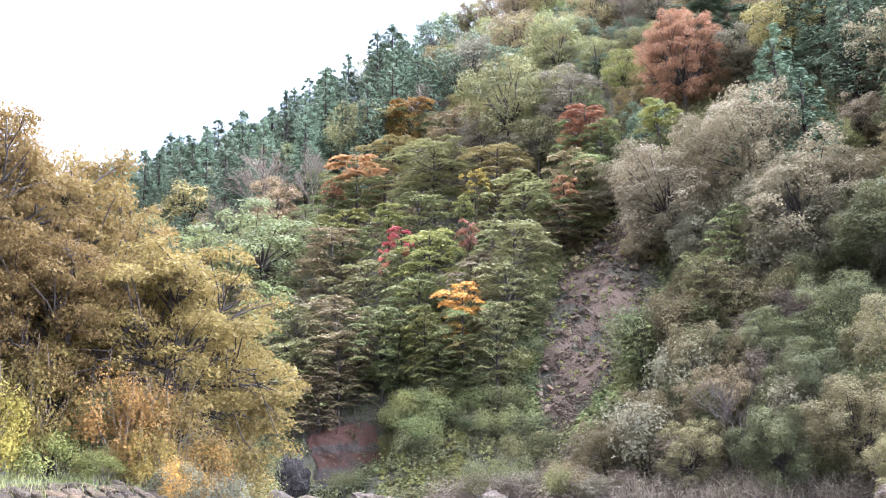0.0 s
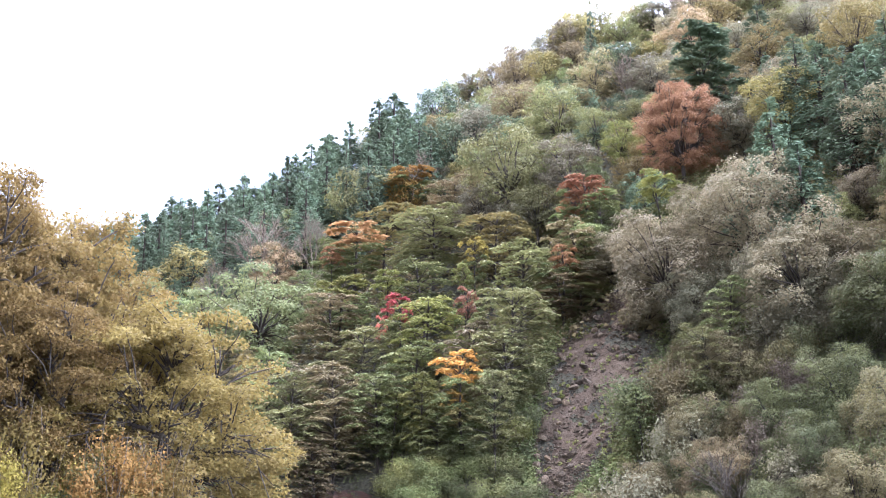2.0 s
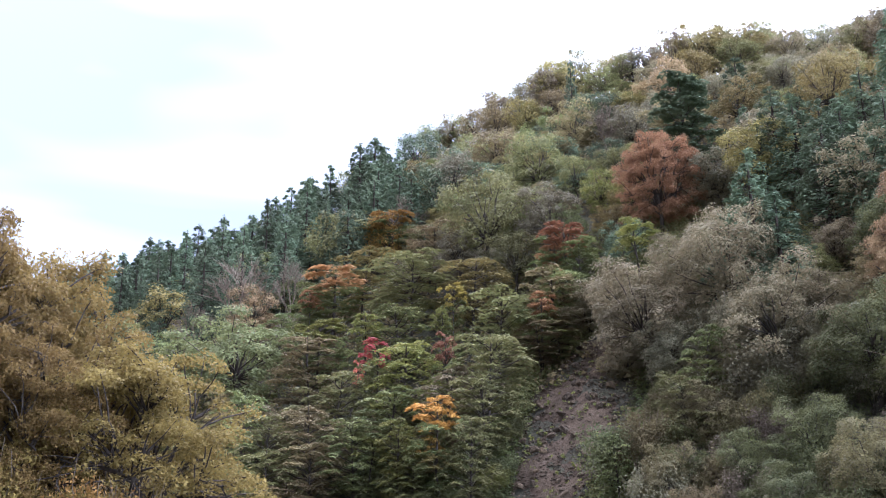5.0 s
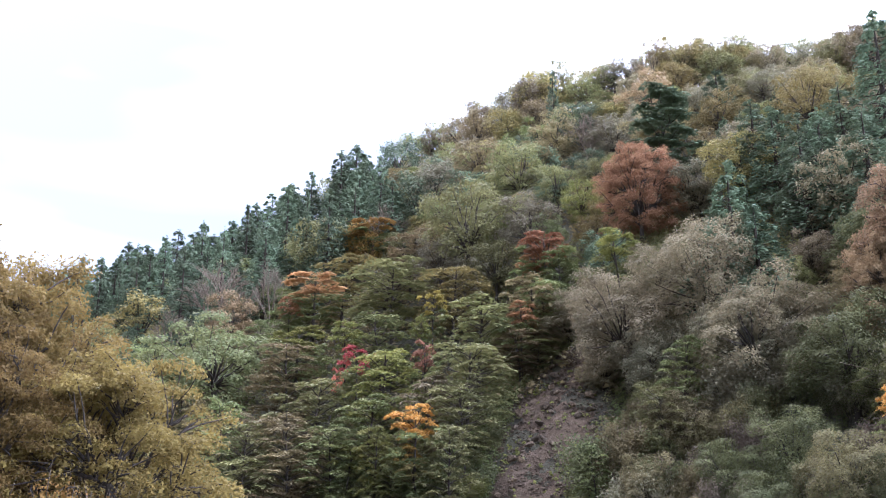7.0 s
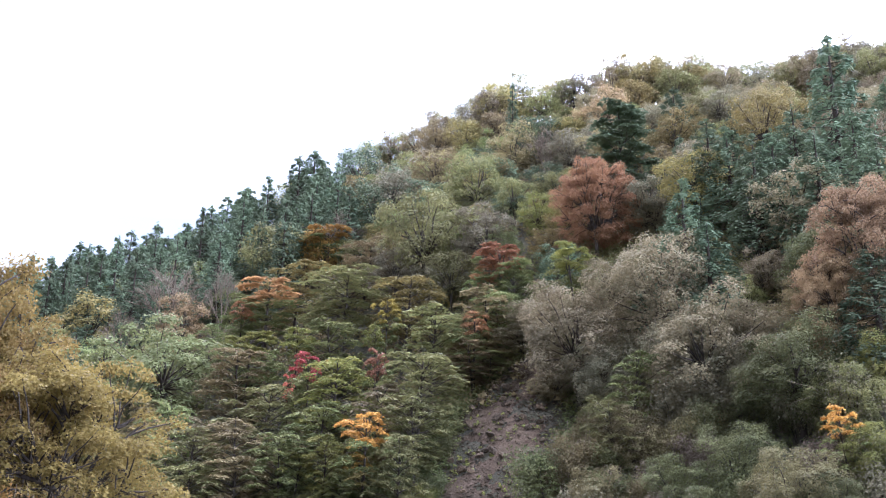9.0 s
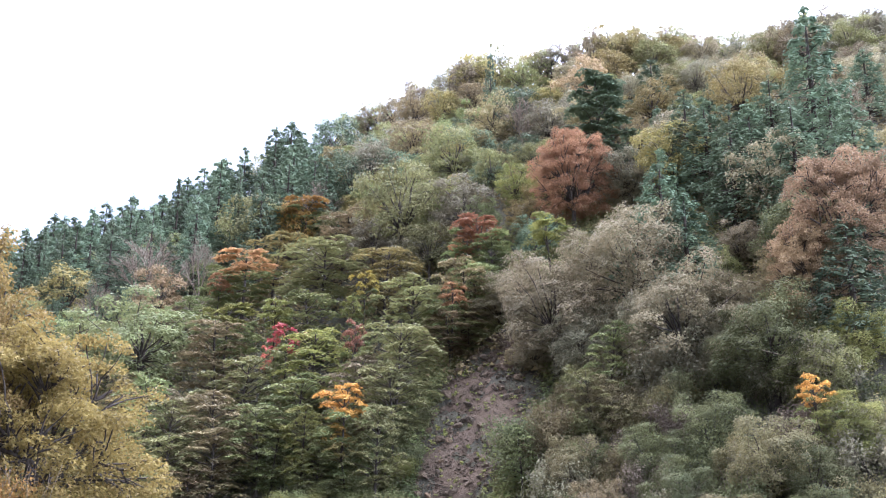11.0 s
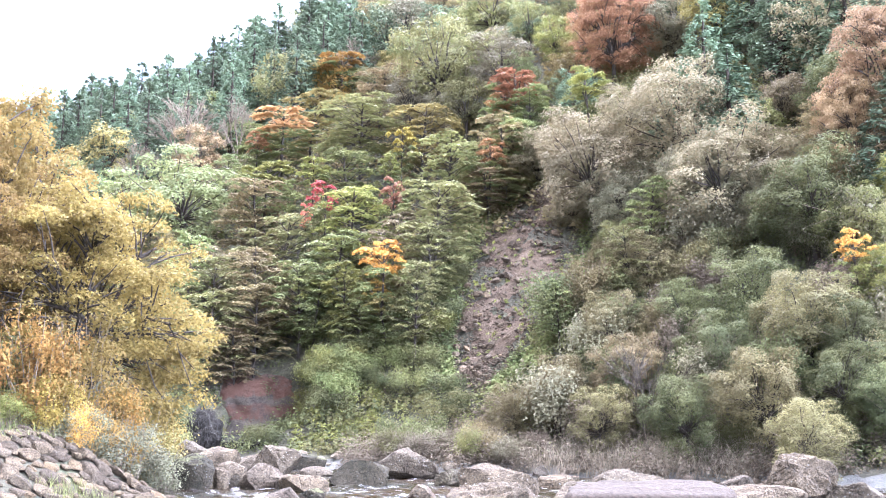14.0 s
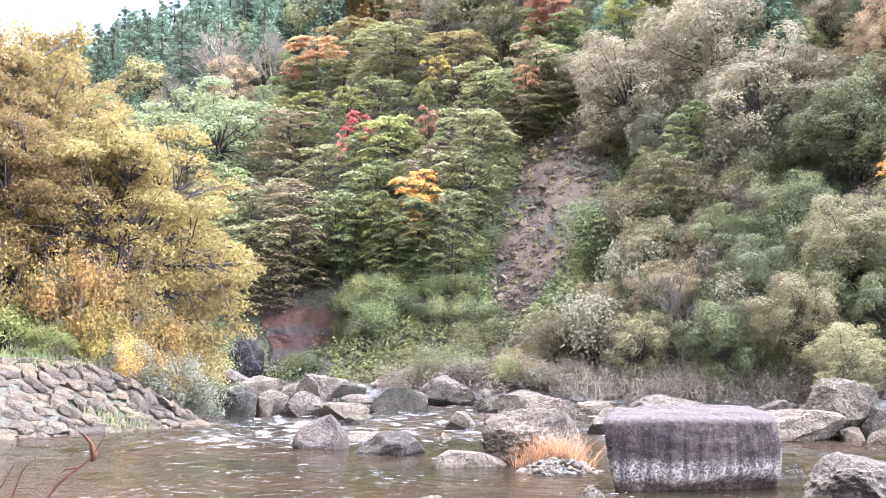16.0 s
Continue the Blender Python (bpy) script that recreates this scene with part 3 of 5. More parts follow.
def tiered_tree(rng, high, wide, plates=42, density=135, leaf=0.20, low=0.26, plate=(0.22, 0.44), cap=0.98):
    """A maple: leaves in thin flat sprays, one over another, on spreading limbs, with dark gaps between."""
    wood, cen, nor = [], [], []
    lean = rng.normal(0, 0.04, 2) * high
    stem = np.array([[0, 0, -0.5], [lean[0] * 0.3, lean[1] * 0.3, high * 0.35], [lean[0], lean[1], high * 0.7], [lean[0] * 1.2, lean[1] * 1.2, high * 0.96]])
    wood.append(tube(stem, [0.014 * high, 0.011 * high, 0.006 * high, 0.002 * high], 6))
    ang = rng.uniform(0, 6.28)
    for k in range(plates):
        h = low + (cap - low) * (k + rng.uniform(-0.3, 0.3)) / plates
        q = (h - low) / (1 - low)
        reach = wide * math.sqrt(max(0.05, 1 - (abs(q - 0.42) / 0.66) ** 2.4)) * rng.uniform(0.45, 1.08)
        ang += 2.513 + rng.normal(0, 0.22)
        size = wide * rng.uniform(*plate) * (1.05 - 0.25 * h)
        root = np.array([np.interp(h * high, stem[:, 2], stem[:, 0]), np.interp(h * high, stem[:, 2], stem[:, 1]), h * high * 0.93])
        off = max(0.0, reach - size * 0.8)
        c = np.array([root[0] + math.cos(ang) * off, root[1] + math.sin(ang) * off, h * high])
        if h > 0.93:
            c[:2] = root[:2] + rng.normal(0, 0.2 * wide, 2)
        wood.append(limb(rng, root - [0, 0, 0.06 * high], c, 0.0042 * high, 0.0015 * high, 0.05, 5, 4))
        n = int(density * (0.25 + (size / (0.28 * wide)) ** 1.7))
        r, a = np.sqrt(rng.uniform(0, 1, n)) * size, rng.uniform(0, 6.28, n)
        r *= 0.72 + 0.32 * np.sin(a * 3 + rng.uniform(0, 6)) * rng.uniform(0.4, 1) + 0.16 * np.sin(a * 7 + k)
        along, side = np.cos(a) * r * 0.9, np.sin(a) * r * 1.15
        x, y = along * math.cos(ang) - side * math.sin(ang), along * math.sin(ang) + side * math.cos(ang)
        tip = rng.normal(0, 0.10, 2)
        z = -0.34 * size * (r / size) ** 2 - 0.12 * along + tip[0] * x + tip[1] * y + rng.normal(0, 0.055, n) + 0.07 * np.sin(x * 5 + k) * np.cos(y * 5)
        cen.append(c + np.stack([x, y, z], 1))
        nor.append(np.tile([0.0, 0.0, 1.0], (n, 1)) + np.stack([x, y, 0 * x], 1) * (0.5 / size))
    return joined(wood), leaves(rng, np.concatenate(cen), np.concatenate(nor), leaf, leaf * 0.85, 0.34)


def cedar_tree(rng, high, wide, whorls=16, leaf=0.29, each=46):
    """A cedar: a straight stem, rounded tufts of needles in a cone, a thin pointed leader."""
    wood, cen, nor = [tube(np.array([[0, 0, -0.5], [0, 0, high * 0.5], [0, 0, high * 0.99]]), [0.018 * high, 0.011 * high, 0.002 * high], 6)], [], []
    for k in range(whorls):
        h = 0.12 + 0.86 * (k + 0.5) / whorls
        reach = wide * (1.12 * (1 - h) ** 0.66) + 0.12
        count = max(3, int(9.0 * (1 - h) ** 0.6 + 1.5))
        turn = rng.uniform(0, 6.28)
        for j in range(count):
            a = turn + j * 6.283 / count + rng.normal(0, 0.25)
            ln = reach * rng.uniform(0.5, 1.05)
            c = np.array([math.cos(a) * ln * 0.85, math.sin(a) * ln * 0.85, h * high - 0.22 * ln + rng.normal(0, 0.18)])
            wood.append(tube(np.array([[0, 0, h * high], c]), [0.006 * high * (1.1 - h), 0.002 * high], 3))
            r = (0.30 + 0.62 * (1 - h)) * rng.uniform(0.8, 1.25) * wide / 2.5
            d = unit(rng.normal(0, 1, (each, 3)) + [math.cos(a) * 0.7, math.sin(a) * 0.7, 0.7])
            cen.append(c + d * r * rng.uniform(0.35, 1.05, (each, 1)) * [1, 1, 1.05])
            nor.append(d + [0, 0, 0.3])
    tip = np.zeros((30, 3))
    tip[:, 2] = high * rng.uniform(0.90, 1.02, 30)
    tip[:, :2] = rng.normal(0, 0.10, (30, 2))
    cen.append(tip)
    nor.append(np.tile([0.0, -0.4, 0.4], (30, 1)))
    return joined(wood), leaves(rng, np.concatenate(cen), np.concatenate(nor), leaf, leaf * 0.5, 0.16)


def pine_tree(rng, high, wide):
    """A red pine: clouds of needles on a bare crooked stem."""
    return tiered_tree(rng, high, wide, plates=44, density=190, leaf=0.22, low=0.12, plate=(0.28, 0.52))


def bare_tree(rng, high, wide, depth=4):
    """A leafless tree: a fan of fine grey branches."""
    wood = []

    def grow(a, d, ln, r, k):
        b = a + d * ln
        wood.append(limb(rng, a, b, r, r * 0.5, 0.02, 4, 5 if k > 2 else 3))
        if k == 0:
            return
        for j in range(4 if k > 1 else 7):
            e = unit(d + rng.normal(0, 0.48, 3) * [wide / high * 2, wide / high * 2, 0.7] + [0, 0, 0.16])
            grow(a + d * ln * rng.uniform(0.45, 1.0), e, ln * rng.uniform(0.55, 0.82), max(r * 0.55, 0.016), k - 1)

    grow(np.array([0, 0, -0.5]), np.array([0, 0, 1.0]), high * 0.34, 0.013 * high, depth)
    v, f = joined(wood)
    v[:, 2] *= high / v[:, 2].max()
    v[:, :2] *= wide / np.quantile(np.hypot(v[:, 0], v[:, 1]), 0.97)
    return v, f


def shrub_plant(rng, high, wide, lobes=16, clumps=26, leaf=0.2, stems=9, each=6, spiky=0.0, lobe=(0.28, 0.42)):
    """A bush of many stems from one foot."""
    wood, cen, nor = [], [], []
    for k in range(lobes):
        a, o = rng.uniform(0, 6.28), math.sqrt(rng.uniform(0, 1)) * 0.75
        c = np.array([math.cos(a) * wide * o, math.sin(a) * wide * o, high * rng.uniform(0.25, 0.86 - 0.35 * o * o)])
        if k < stems:
            wood.append(limb(rng, (c[0] * 0.2, c[1] * 0.2, -0.3), c + [0, 0, high * (0.12 + spiky)], 0.008 * high, 0.002 * high, 0.06, 5, 4))
        r = wide * rng.uniform(*lobe)
        d = unit(rng.normal(0, 1, (clumps, 3)) + [0, 0, 0.4])
        q = c + d * r * rng.uniform(0.35, 1.2, (clumps, 1)) * [1, 1, 0.85]
        q[:, 2] = np.maximum(q[:, 2], 0.05)
        cen.append(np.repeat(q, each, 0) + rng.normal(0, leaf * 1.7, (clumps * each, 3)))
        nor.append(np.repeat(d, each, 0) + [0, 0, 0.5])
    return joined(wood), leaves(rng, np.concatenate(cen), np.concatenate(nor), leaf, leaf * 0.85, 0.6)


KINDS = {}


def kind(name, wood, count, build, *args, **more):
    """Wood and leaf meshes of a kind, some variants each; the leaf material is set tree by tree."""
    KINDS[name] = []
    for k in range(count):
        rng = np.random.default_rng(1000 + 77 * k + sum(map(ord, name)))
        got = build(rng, *args, **more)
        if build is bare_tree:
            KINDS[name].append((mesh_of(name + "_branches", *got, wood), None))
        else:
            KINDS[name].append((mesh_of(name + "_wood", *got[0], wood), mesh_of(name + "_leaves", *got[1], M["olive"])))


kind("dome", M["bark"], 5, broad_tree, 10.0, 4.0, boughs=40, per=220, leaf=0.21)
kind("droop", M["bark"], 4, broad_tree, 10.0, 4.2, boughs=46, per=460, leaf=0.16, low=0.0, hang=0.28, pad=(0.22, 0.38), flat=0.72)
kind("tier", M["bark"], 5, tiered_tree, 10.0, 4.0)
kind("cedar", M["cedar_bark"], 4, cedar_tree, 13.0, 2.5)
kind("far_cedar", M["cedar_bark"], 4, cedar_tree, 13.0, 2.5, whorls=14, leaf=0.38, each=32)
kind("far_dome", M["bark"], 5, broad_tree, 10.0, 4.0, boughs=38, per=125, leaf=0.28)
kind("umbrella", M["bark"], 4, tiered_tree, 8.0, 2.2, plates=13, density=150, leaf=0.15, low=0.72, plate=(0.24, 0.50))
LOWER = [mesh_of("lower_leaves", *tiered_tree(np.random.default_rng(300 + k), 8.0, 2.5, plates=24, density=110, leaf=0.16, low=0.22, cap=0.78, plate=(0.2, 0.45))[1], M["maple"]) for k in range(4)]
kind("pine", M["bark"], 2, pine_tree, 10.0, 3.0)
kind("bare", M["pale_bark"], 3, bare_tree, 9.0, 4.0)
kind("dark_bare", M["grey_bark"], 1, bare_tree, 9.0, 4.0)
kind("shrub", M["bark"], 4, shrub_plant, 3.0, 2.0, lobes=17, clumps=40, leaf=0.115, each=5)
kind("airy", M["bark"], 4, spreading_tree, 9.0, 4.4, sprays=300, per=200, leaf=0.11)
kind("fineshrub", M["pale_bark"], 3, shrub_plant, 3.0, 1.8, lobes=30, clumps=40, leaf=0.095, each=5, stems=26, spiky=0.2, lobe=(0.18, 0.34))
def hanging_creepers(rng, high, wide, count=7):
    """Pale bare creeper stems that hang over the outside of a crown."""
    out = []
    for k in range(count):
        a, h = rng.uniform(0, 6.28), rng.uniform(0.35, 0.8)
        r = wide * math.sqrt(max(0.1, 1 - (h - 0.3) ** 2 * 1.6)) * rng.uniform(0.9, 1.05)
        t = np.linspace(0, 1, 9)
        turn = a + 0.25 * np.sin(t * rng.uniform(3, 8) + rng.uniform(0, 6))
        p = np.stack([np.cos(turn) * r, np.sin(turn) * r, h * high - t * high * rng.uniform(0.12, 0.32)], 1)
        out.append(tube(p, np.linspace(0.02, 0.008, 9), 4))
    return joined(out)


CREEPERS = [mesh_of("creeper_stems", *hanging_creepers(np.random.default_rng(61 + k), 10.0, 4.2), M["pale_bark"]) for k in range(4)]
SIZE = {"dark_bare": (9, 4), "far_cedar": (13, 2.5), "far_dome": (10, 4), "umbrella": (8, 2.2), "dome": (10, 4), "droop": (10, 4.2), "tier": (10, 4), "cedar": (13, 2.5), "pine": (10, 3), "bare": (9, 4), "shrub": (3, 2), "airy": (9, 4.4), "fineshrub": (3, 1.8)}
NAMES = {"dark_bare": ("bare_tree", "tree"), "far_cedar": ("cedar_tree", "tree"), "far_dome": ("broadleaf_tree", "tree"), "umbrella": ("maple_tree", "tree"), "dome": ("broadleaf_tree", "tree"), "droop": ("creeper_clad_tree", "tree"), "tier": ("maple_tree", "tree"), "cedar": ("cedar_tree", "tree"), "pine": ("pine_tree", "tree"),
         "bare": ("bare_tree", "tree"), "shrub": ("shrub", "shrub"), "airy": ("spreading_tree", "tree"), "fineshrub": ("shrub", "shrub")}
TONES = {"olive": "olive-green", "maple": "dull green", "tan": "browning", "grey": "grey-green", "mauve": "faded grey-brown", "cedar": "dark green", "pine": "blue-green",
         "green": "pale green", "gold": "golden yellow", "amber": "amber", "ochre": "ochre", "orange": "bright orange", "russet": "russet-brown", "rust": "rust-red", "salmon": "salmon-orange", "red": "scarlet", "yellow": "yellow",
         "lime": "yellow-green", "vine": "green", "brush": "dry brown", "willow": "silvery grey-green", "scrub": "brownish olive"}
PLANTED = []
tree_rng = np.random.default_rng(5)


def plant(what, tone, x, y, high, wide, place="on the wooded slope", group="", sink=0.0):
    """One tree or shrub with its trunk and crown, standing on the land."""
    if y > 98 and what in ("dome", "cedar"):
        what = "far_" + what
    variants = KINDS[what]
    k = int(tree_rng.integers(len(variants)))
    h0, w0 = SIZE[what]
    name, cat = NAMES[what]
    root = new(name)
    root.empty_display_size = 0.5
    s = wide / w0
    root.matrix_basis = pose(x, y, land_at(x, y) - sink, 0, 0, float(tree_rng.uniform(0, 360))) @ Matrix.Diagonal((s, s, high / h0, 1))
    wood_me, leaf_me = variants[k]
    trunk = part("stem" if cat == "shrub" else "trunk", wood_me, root)
    look_like = {"far_dome": "dome", "far_cedar": "cedar", "umbrella": "tier"}.get(what, what)
    looks = {"dome": "rounded broadleaf tree with {} leaves", "droop": "domed tree hung with creepers, {} leaves", "tier": "layered maple tree with {} leaves", "cedar": "pointed cedar with {} needles",
             "pine": "pine with flat layers of {} needles", "bare": "leafless tree with fine pale grey branches", "dark_bare": "leafless tree with fine dark grey branches", "shrub": "bushy shrub with {} leaves",
             "airy": "spreading dark-limbed tree with {} leaves", "fineshrub": "twiggy shrub with small {} leaves"}[look_like]
    if what == "umbrella" and tone != "maple":
        part("lower_crown", LOWER[k], root, "dull green lower leaves")
    if what == "droop":
        part("creeper", CREEPERS[k], root, "pale bare creeper stems")
    if leaf_me:
        crown = part("foliage" if cat == "shrub" else "crown", leaf_me, root)
        crown.material_slots[0].link = "OBJECT"
        crown.material_slots[0].material = M[tone]
    tagged(root, looks.format(TONES[tone]) + " " + place, cat, group or cat + "s " + place, "")
    PLANTED.append((x, y, high, wide, what))
    return root

# ---- ground, river ----
def axis(*spans):
    out = []
    for a, b, step in spans:
        out += list(np.arange(a, b, step))
    return np.array(out + [spans[-1][1]], float)


gx = axis((-1600, -200, 280), (-200, -60, 7), (-60, -20, 2), (-20, 22, 0.5), (22, 60, 2), (60, 200, 7), (200, 1600, 280))
gy = axis((-1600, -160, 240), (-160, -20, 10), (-20, 12, 2), (12, 60, 0.5), (60, 110, 1.5), (110, 220, 5), (220, 1720, 250))
GX, GY = np.meshgrid(gx, gy)
GZ = land(GX, GY) + 0.10 * wavy(GX * 3, GY * 3, 4.0)
nx = len(gx)
ii, jj = np.meshgrid(np.arange(len(gy) - 1), np.arange(nx - 1), indexing="ij")
quads = np.stack([ii * nx + jj, ii * nx + jj + 1, (ii + 1) * nx + jj + 1, (ii + 1) * nx + jj], -1).reshape(-1, 4)
me = mesh_of("ground", np.stack([GX, GY, GZ], -1).reshape(-1, 3), quads, M["floor"], True)
me.materials.append(M["gravel"])
mx, my = (GX[:-1, :-1] + 0.25).ravel(), (GY[:-1, :-1] + 0.25).ravel()
low = (slope_part(mx, my) < -0.02) & (bank_depth(mx, my) < 0.5) & (np.abs(mx) < 100)
me.polygons.foreach_set("material_index", low.astype(np.int32))
ground = tagged(new("ground", me), "steep wooded hillside ground with a stony river bed", "ground", "", "structure")

wx, wy = axis((-70, -14, 2.0), (-14, 14, 0.2), (14, 60, 2.0)), axis((-30, 12, 3.0), (12, 56, 0.2), (56, 72, 1.0))
WX, WY = np.meshgrid(wx, wy)
fast = smooth(21.5, 27, WY - 0.25 * (WX + 3)) * smooth(-11, -6, WX)
fast = np.maximum(fast, 0.55 * smooth(4, 7, WX) * smooth(12, 15, WY))
chop = (np.sin(WX * 2.3 + 1.7 * np.sin(WY * 1.1)) * np.sin(WY * 3.7 + 1.3 * np.sin(WX * 1.7)) + 0.6 * np.sin(WX * 5.1 - WY * 4.3 + 2 * np.sin(WX))
        + 0.5 * np.sin(WX * 3.1 + WY * 8.9 + np.sin(WX * 2.2)))
WZ = chop * (0.008 + 0.030 * fast)
nx = len(wx)
ii, jj = np.meshgrid(np.arange(len(wy) - 1), np.arange(nx - 1), indexing="ij")
quads = np.stack([ii * nx + jj, ii * nx + jj + 1, (ii + 1) * nx + jj + 1, (ii + 1) * nx + jj], -1).reshape(-1, 4)
me = mesh_of("water", np.stack([WX, WY, WZ], -1).reshape(-1, 3), quads, M["water"], True)
rap = me.attributes.new("rapid", "FLOAT", "POINT")
rap.data.foreach_set("value", (fast * 0.17 + 0.06 * chop * fast).astype(np.float32).ravel())
tagged(new("water", me), "brown river pool with white rapids between boulders", "river", "", "structure")


# ---- rocks ----
def rock_mesh(name, mat, seed, wide, deep, high, square=0.35, cuts=7, rough=0.10, flat_top=0.0, level=4, taper=0.0, slant=0.0, peak=0.0, sharp=24):
    """A weathered boulder standing on z = 0: rounded box, split faces, pitted skin."""
    rng = np.random.default_rng(seed)
    bm = bmesh.new()
    bmesh.ops.create_icosphere(bm, subdivisions=level, radius=1.0)
    p = np.array([v.co for v in bm.verts])
    box = p / np.abs(p).max(1, keepdims=True)
    p = p * (1 - square) + box * square
    for k in range(cuts + 8):
        d = unit(rng.normal(0, 1, 3) * [1, 1, 0.75] + [0, 0, 0.2])
        over = p @ d - rng.uniform(0.5, 0.86) * (1 + 0.35 * square)
        p = p - np.clip(over, 0, None)[:, None] * d * rng.uniform(0.92, 1.0)
    if flat_top:
        p[:, 2] = np.where(p[:, 2] > 1 - flat_top, 1 - flat_top + (p[:, 2] - 1 + flat_top) * 0.25, p[:, 2])
    s = Vector(rng.uniform(-40, 40, 3))
    n = unit(p)
    for i in range(len(p)):
        q = Vector(p[i])
        crag = 0.7 * noise.fractal(q * 1.4 + s, 0.8, 2.0, 3) - 0.7 * abs(noise.noise(q * 2.6 - s)) + 0.45 * noise.fractal(q * 7 + s, 0.7, 2.0, 3)
        p[i] += n[i] * rough * crag
    p -= (p.max(0) + p.min(0)) / 2
    p /= (p.max(0) - p.min(0)) / 2
    if taper:
        p[:, :2] *= (1 - taper * np.clip(-p[:, 2:3] * 0.5 + 0.2, 0, 1))
    if peak:
        p[:, :2] *= 1 - peak * np.clip(p[:, 2:3] * 0.5 + 0.5, 0, 1)
    if slant:
        p[:, 2] += slant * p[:, 1] * np.clip(p[:, 2], 0, 1)
    p = p * [wide / 2, deep / 2, high / 2] + [0, 0, high / 2]
    for v, c in zip(bm.verts, p):
        v.co = c
    me = bpy.data.meshes.new(name)
    bm.to_mesh(me)
    bm.free()
    me.polygons.foreach_set("use_smooth", np.ones(len(me.polygons), bool))
    me.set_sharp_from_angle(angle=radians(sharp))
    me.materials.append(mat)
    return me


def boulder(tone, x, y, wide, deep, high, label, seed, turn=0.0, base=None, tilt=(0, 0), **more):
    """A boulder whose top is 'high' above the water, its foot under the surface."""
    foot = -0.35 if base is None else base
    me = rock_mesh("boulder", M[tone], seed, wide, deep, high - foot, **more)
    ob = new("boulder", me)
    ob.matrix_basis = pose(x, y, foot, tilt[0], tilt[1], turn)
    return tagged(ob, label, "boulder", "boulders in the river")

# ---- the landslide scar: bare earth with loose stones, narrow at the foot ----
SCAR = [(3.5, 54.7, 0.85), (4.0, 56.0, 1.4), (4.5, 57.3, 1.9), (5.2, 59.2, 2.4), (6.1, 61.1, 2.7), (6.9, 63.3, 2.95), (7.6, 65.2, 3.1), (8.4, 67.3, 2.65), (9.0, 68.9, 1.5)]
SHEAR = -0.7  # the scar lies aslant, its western edge higher


def sheet(name, mat, path, across=60, along=150, lift=0.08, rough=0.2, seed=3.0):
    """Bare ground laid over the slope along a path of (x, y, half width)."""
    p = np.array(path, float)
    s, k = np.linspace(0, 1, along), np.linspace(0, 1, len(p))
    cx, cy, hw = (np.interp(s, k, p[:, i]) for i in range(3))
    v = np.linspace(-1, 1, across)
    ragged = 1 + 0.18 * np.sin(s * 31 + seed) + 0.12 * np.sin(s * 67 + 2 * seed)
    X = cx[:, None] + v[None] * (hw * ragged)[:, None]
    Y = cy[:, None] + SHEAR * (X - cx[:, None]) + 0.25 * np.sin(v * 5 + s[:, None] * 9) + 0 * X
    Z = land(X, Y) + lift + rough * wavy(X * 4.1, Y * 4.3, seed) + 0.5 * rough * wavy(X * 11, Y * 9, seed) + 0.3 * rough * wavy(X * 27, Y * 31, seed + 2) - 0.45 * (v[None] ** 4)
    i, j = np.meshgrid(np.arange(along - 1), np.arange(across - 1), indexing="ij")
    q = np.stack([i * across + j, i * across + j + 1, (i + 1) * across + j + 1, (i + 1) * across + j], -1).reshape(-1, 4)
    return new(name, mesh_of(name, np.stack([X, Y, Z], -1).reshape(-1, 3), q, mat, True))


scar = tagged(sheet("landslide_scar", M["scar"], SCAR), "bare brown landslide scar with loose stones", "landslide", "", "structure")
scar_rng = np.random.default_rng(21)
STONES = [rock_mesh("stone", M["rubble"], 900 + k, 1.0, 0.8, 0.62, cuts=8, level=2) for k in range(4)]
for k in range(290):
    s = scar_rng.uniform(0, 1)
    q = np.array(SCAR)
    sk = np.linspace(0, 1, len(q))
    aside = scar_rng.uniform(-0.95, 0.95) * np.interp(s, sk, q[:, 2])
    x = np.interp(s, sk, q[:, 0]) + aside
    y = np.interp(s, sk, q[:, 1]) + SHEAR * aside + scar_rng.uniform(-0.5, 0.5)
    size = 0.12 + 0.55 * scar_rng.random() ** 3.5
    ob = part("stone", STONES[k % 4], scar)
    ob.matrix_basis = pose(x, y, land_at(x, y) + 0.10, *scar_rng.uniform(0, 40, 2), scar_rng.uniform(0, 360)) @ Matrix.Diagonal((size, size, size, 1))


def scar_places(seed, count, lo, hi):
    """Places across the scar; lo to hi is the span of half widths from its middle."""
    rng = np.random.default_rng(seed)
    q, s = np.array(SCAR), rng.uniform(0, 1, count)
    sk = np.linspace(0, 1, len(q))
    aside = rng.uniform(lo, hi, count) * rng.choice([-1, 1], count) * np.interp(s, sk, q[:, 2])
    return np.interp(s, sk, q[:, 0]) + aside, np.interp(s, sk, q[:, 1]) + SHEAR * aside + rng.uniform(-0.4, 0.4, count)

# ---- undergrowth that nobody could count ----
def thicket(name, tone, xs, ys, radius, high, leaf, per, label, category, seed):
    """Low clumps of leaves over the ground at the given places."""
    rng = np.random.default_rng(seed)
    n = len(xs)
    zs, r, h = land(xs, ys), rng.uniform(*radius, n), rng.uniform(*high, n)
    d = unit(rng.normal(0, 1, (n * per, 3)) + [0, 0, 0.5])
    d[:, 2] = np.abs(d[:, 2])
    c = np.repeat(np.stack([xs, ys, zs], 1), per, 0) + d * np.stack([np.repeat(r, per), np.repeat(r, per), np.repeat(h, per)], 1) * rng.uniform(0.45, 1.05, (n * per, 1))
    v, f = leaves(rng, c, d + [0, 0, 0.5], leaf, leaf * 0.85, 0.5)
    return tagged(new(name, mesh_of(name, v, f, M[tone])), label, category, "", "stuff")


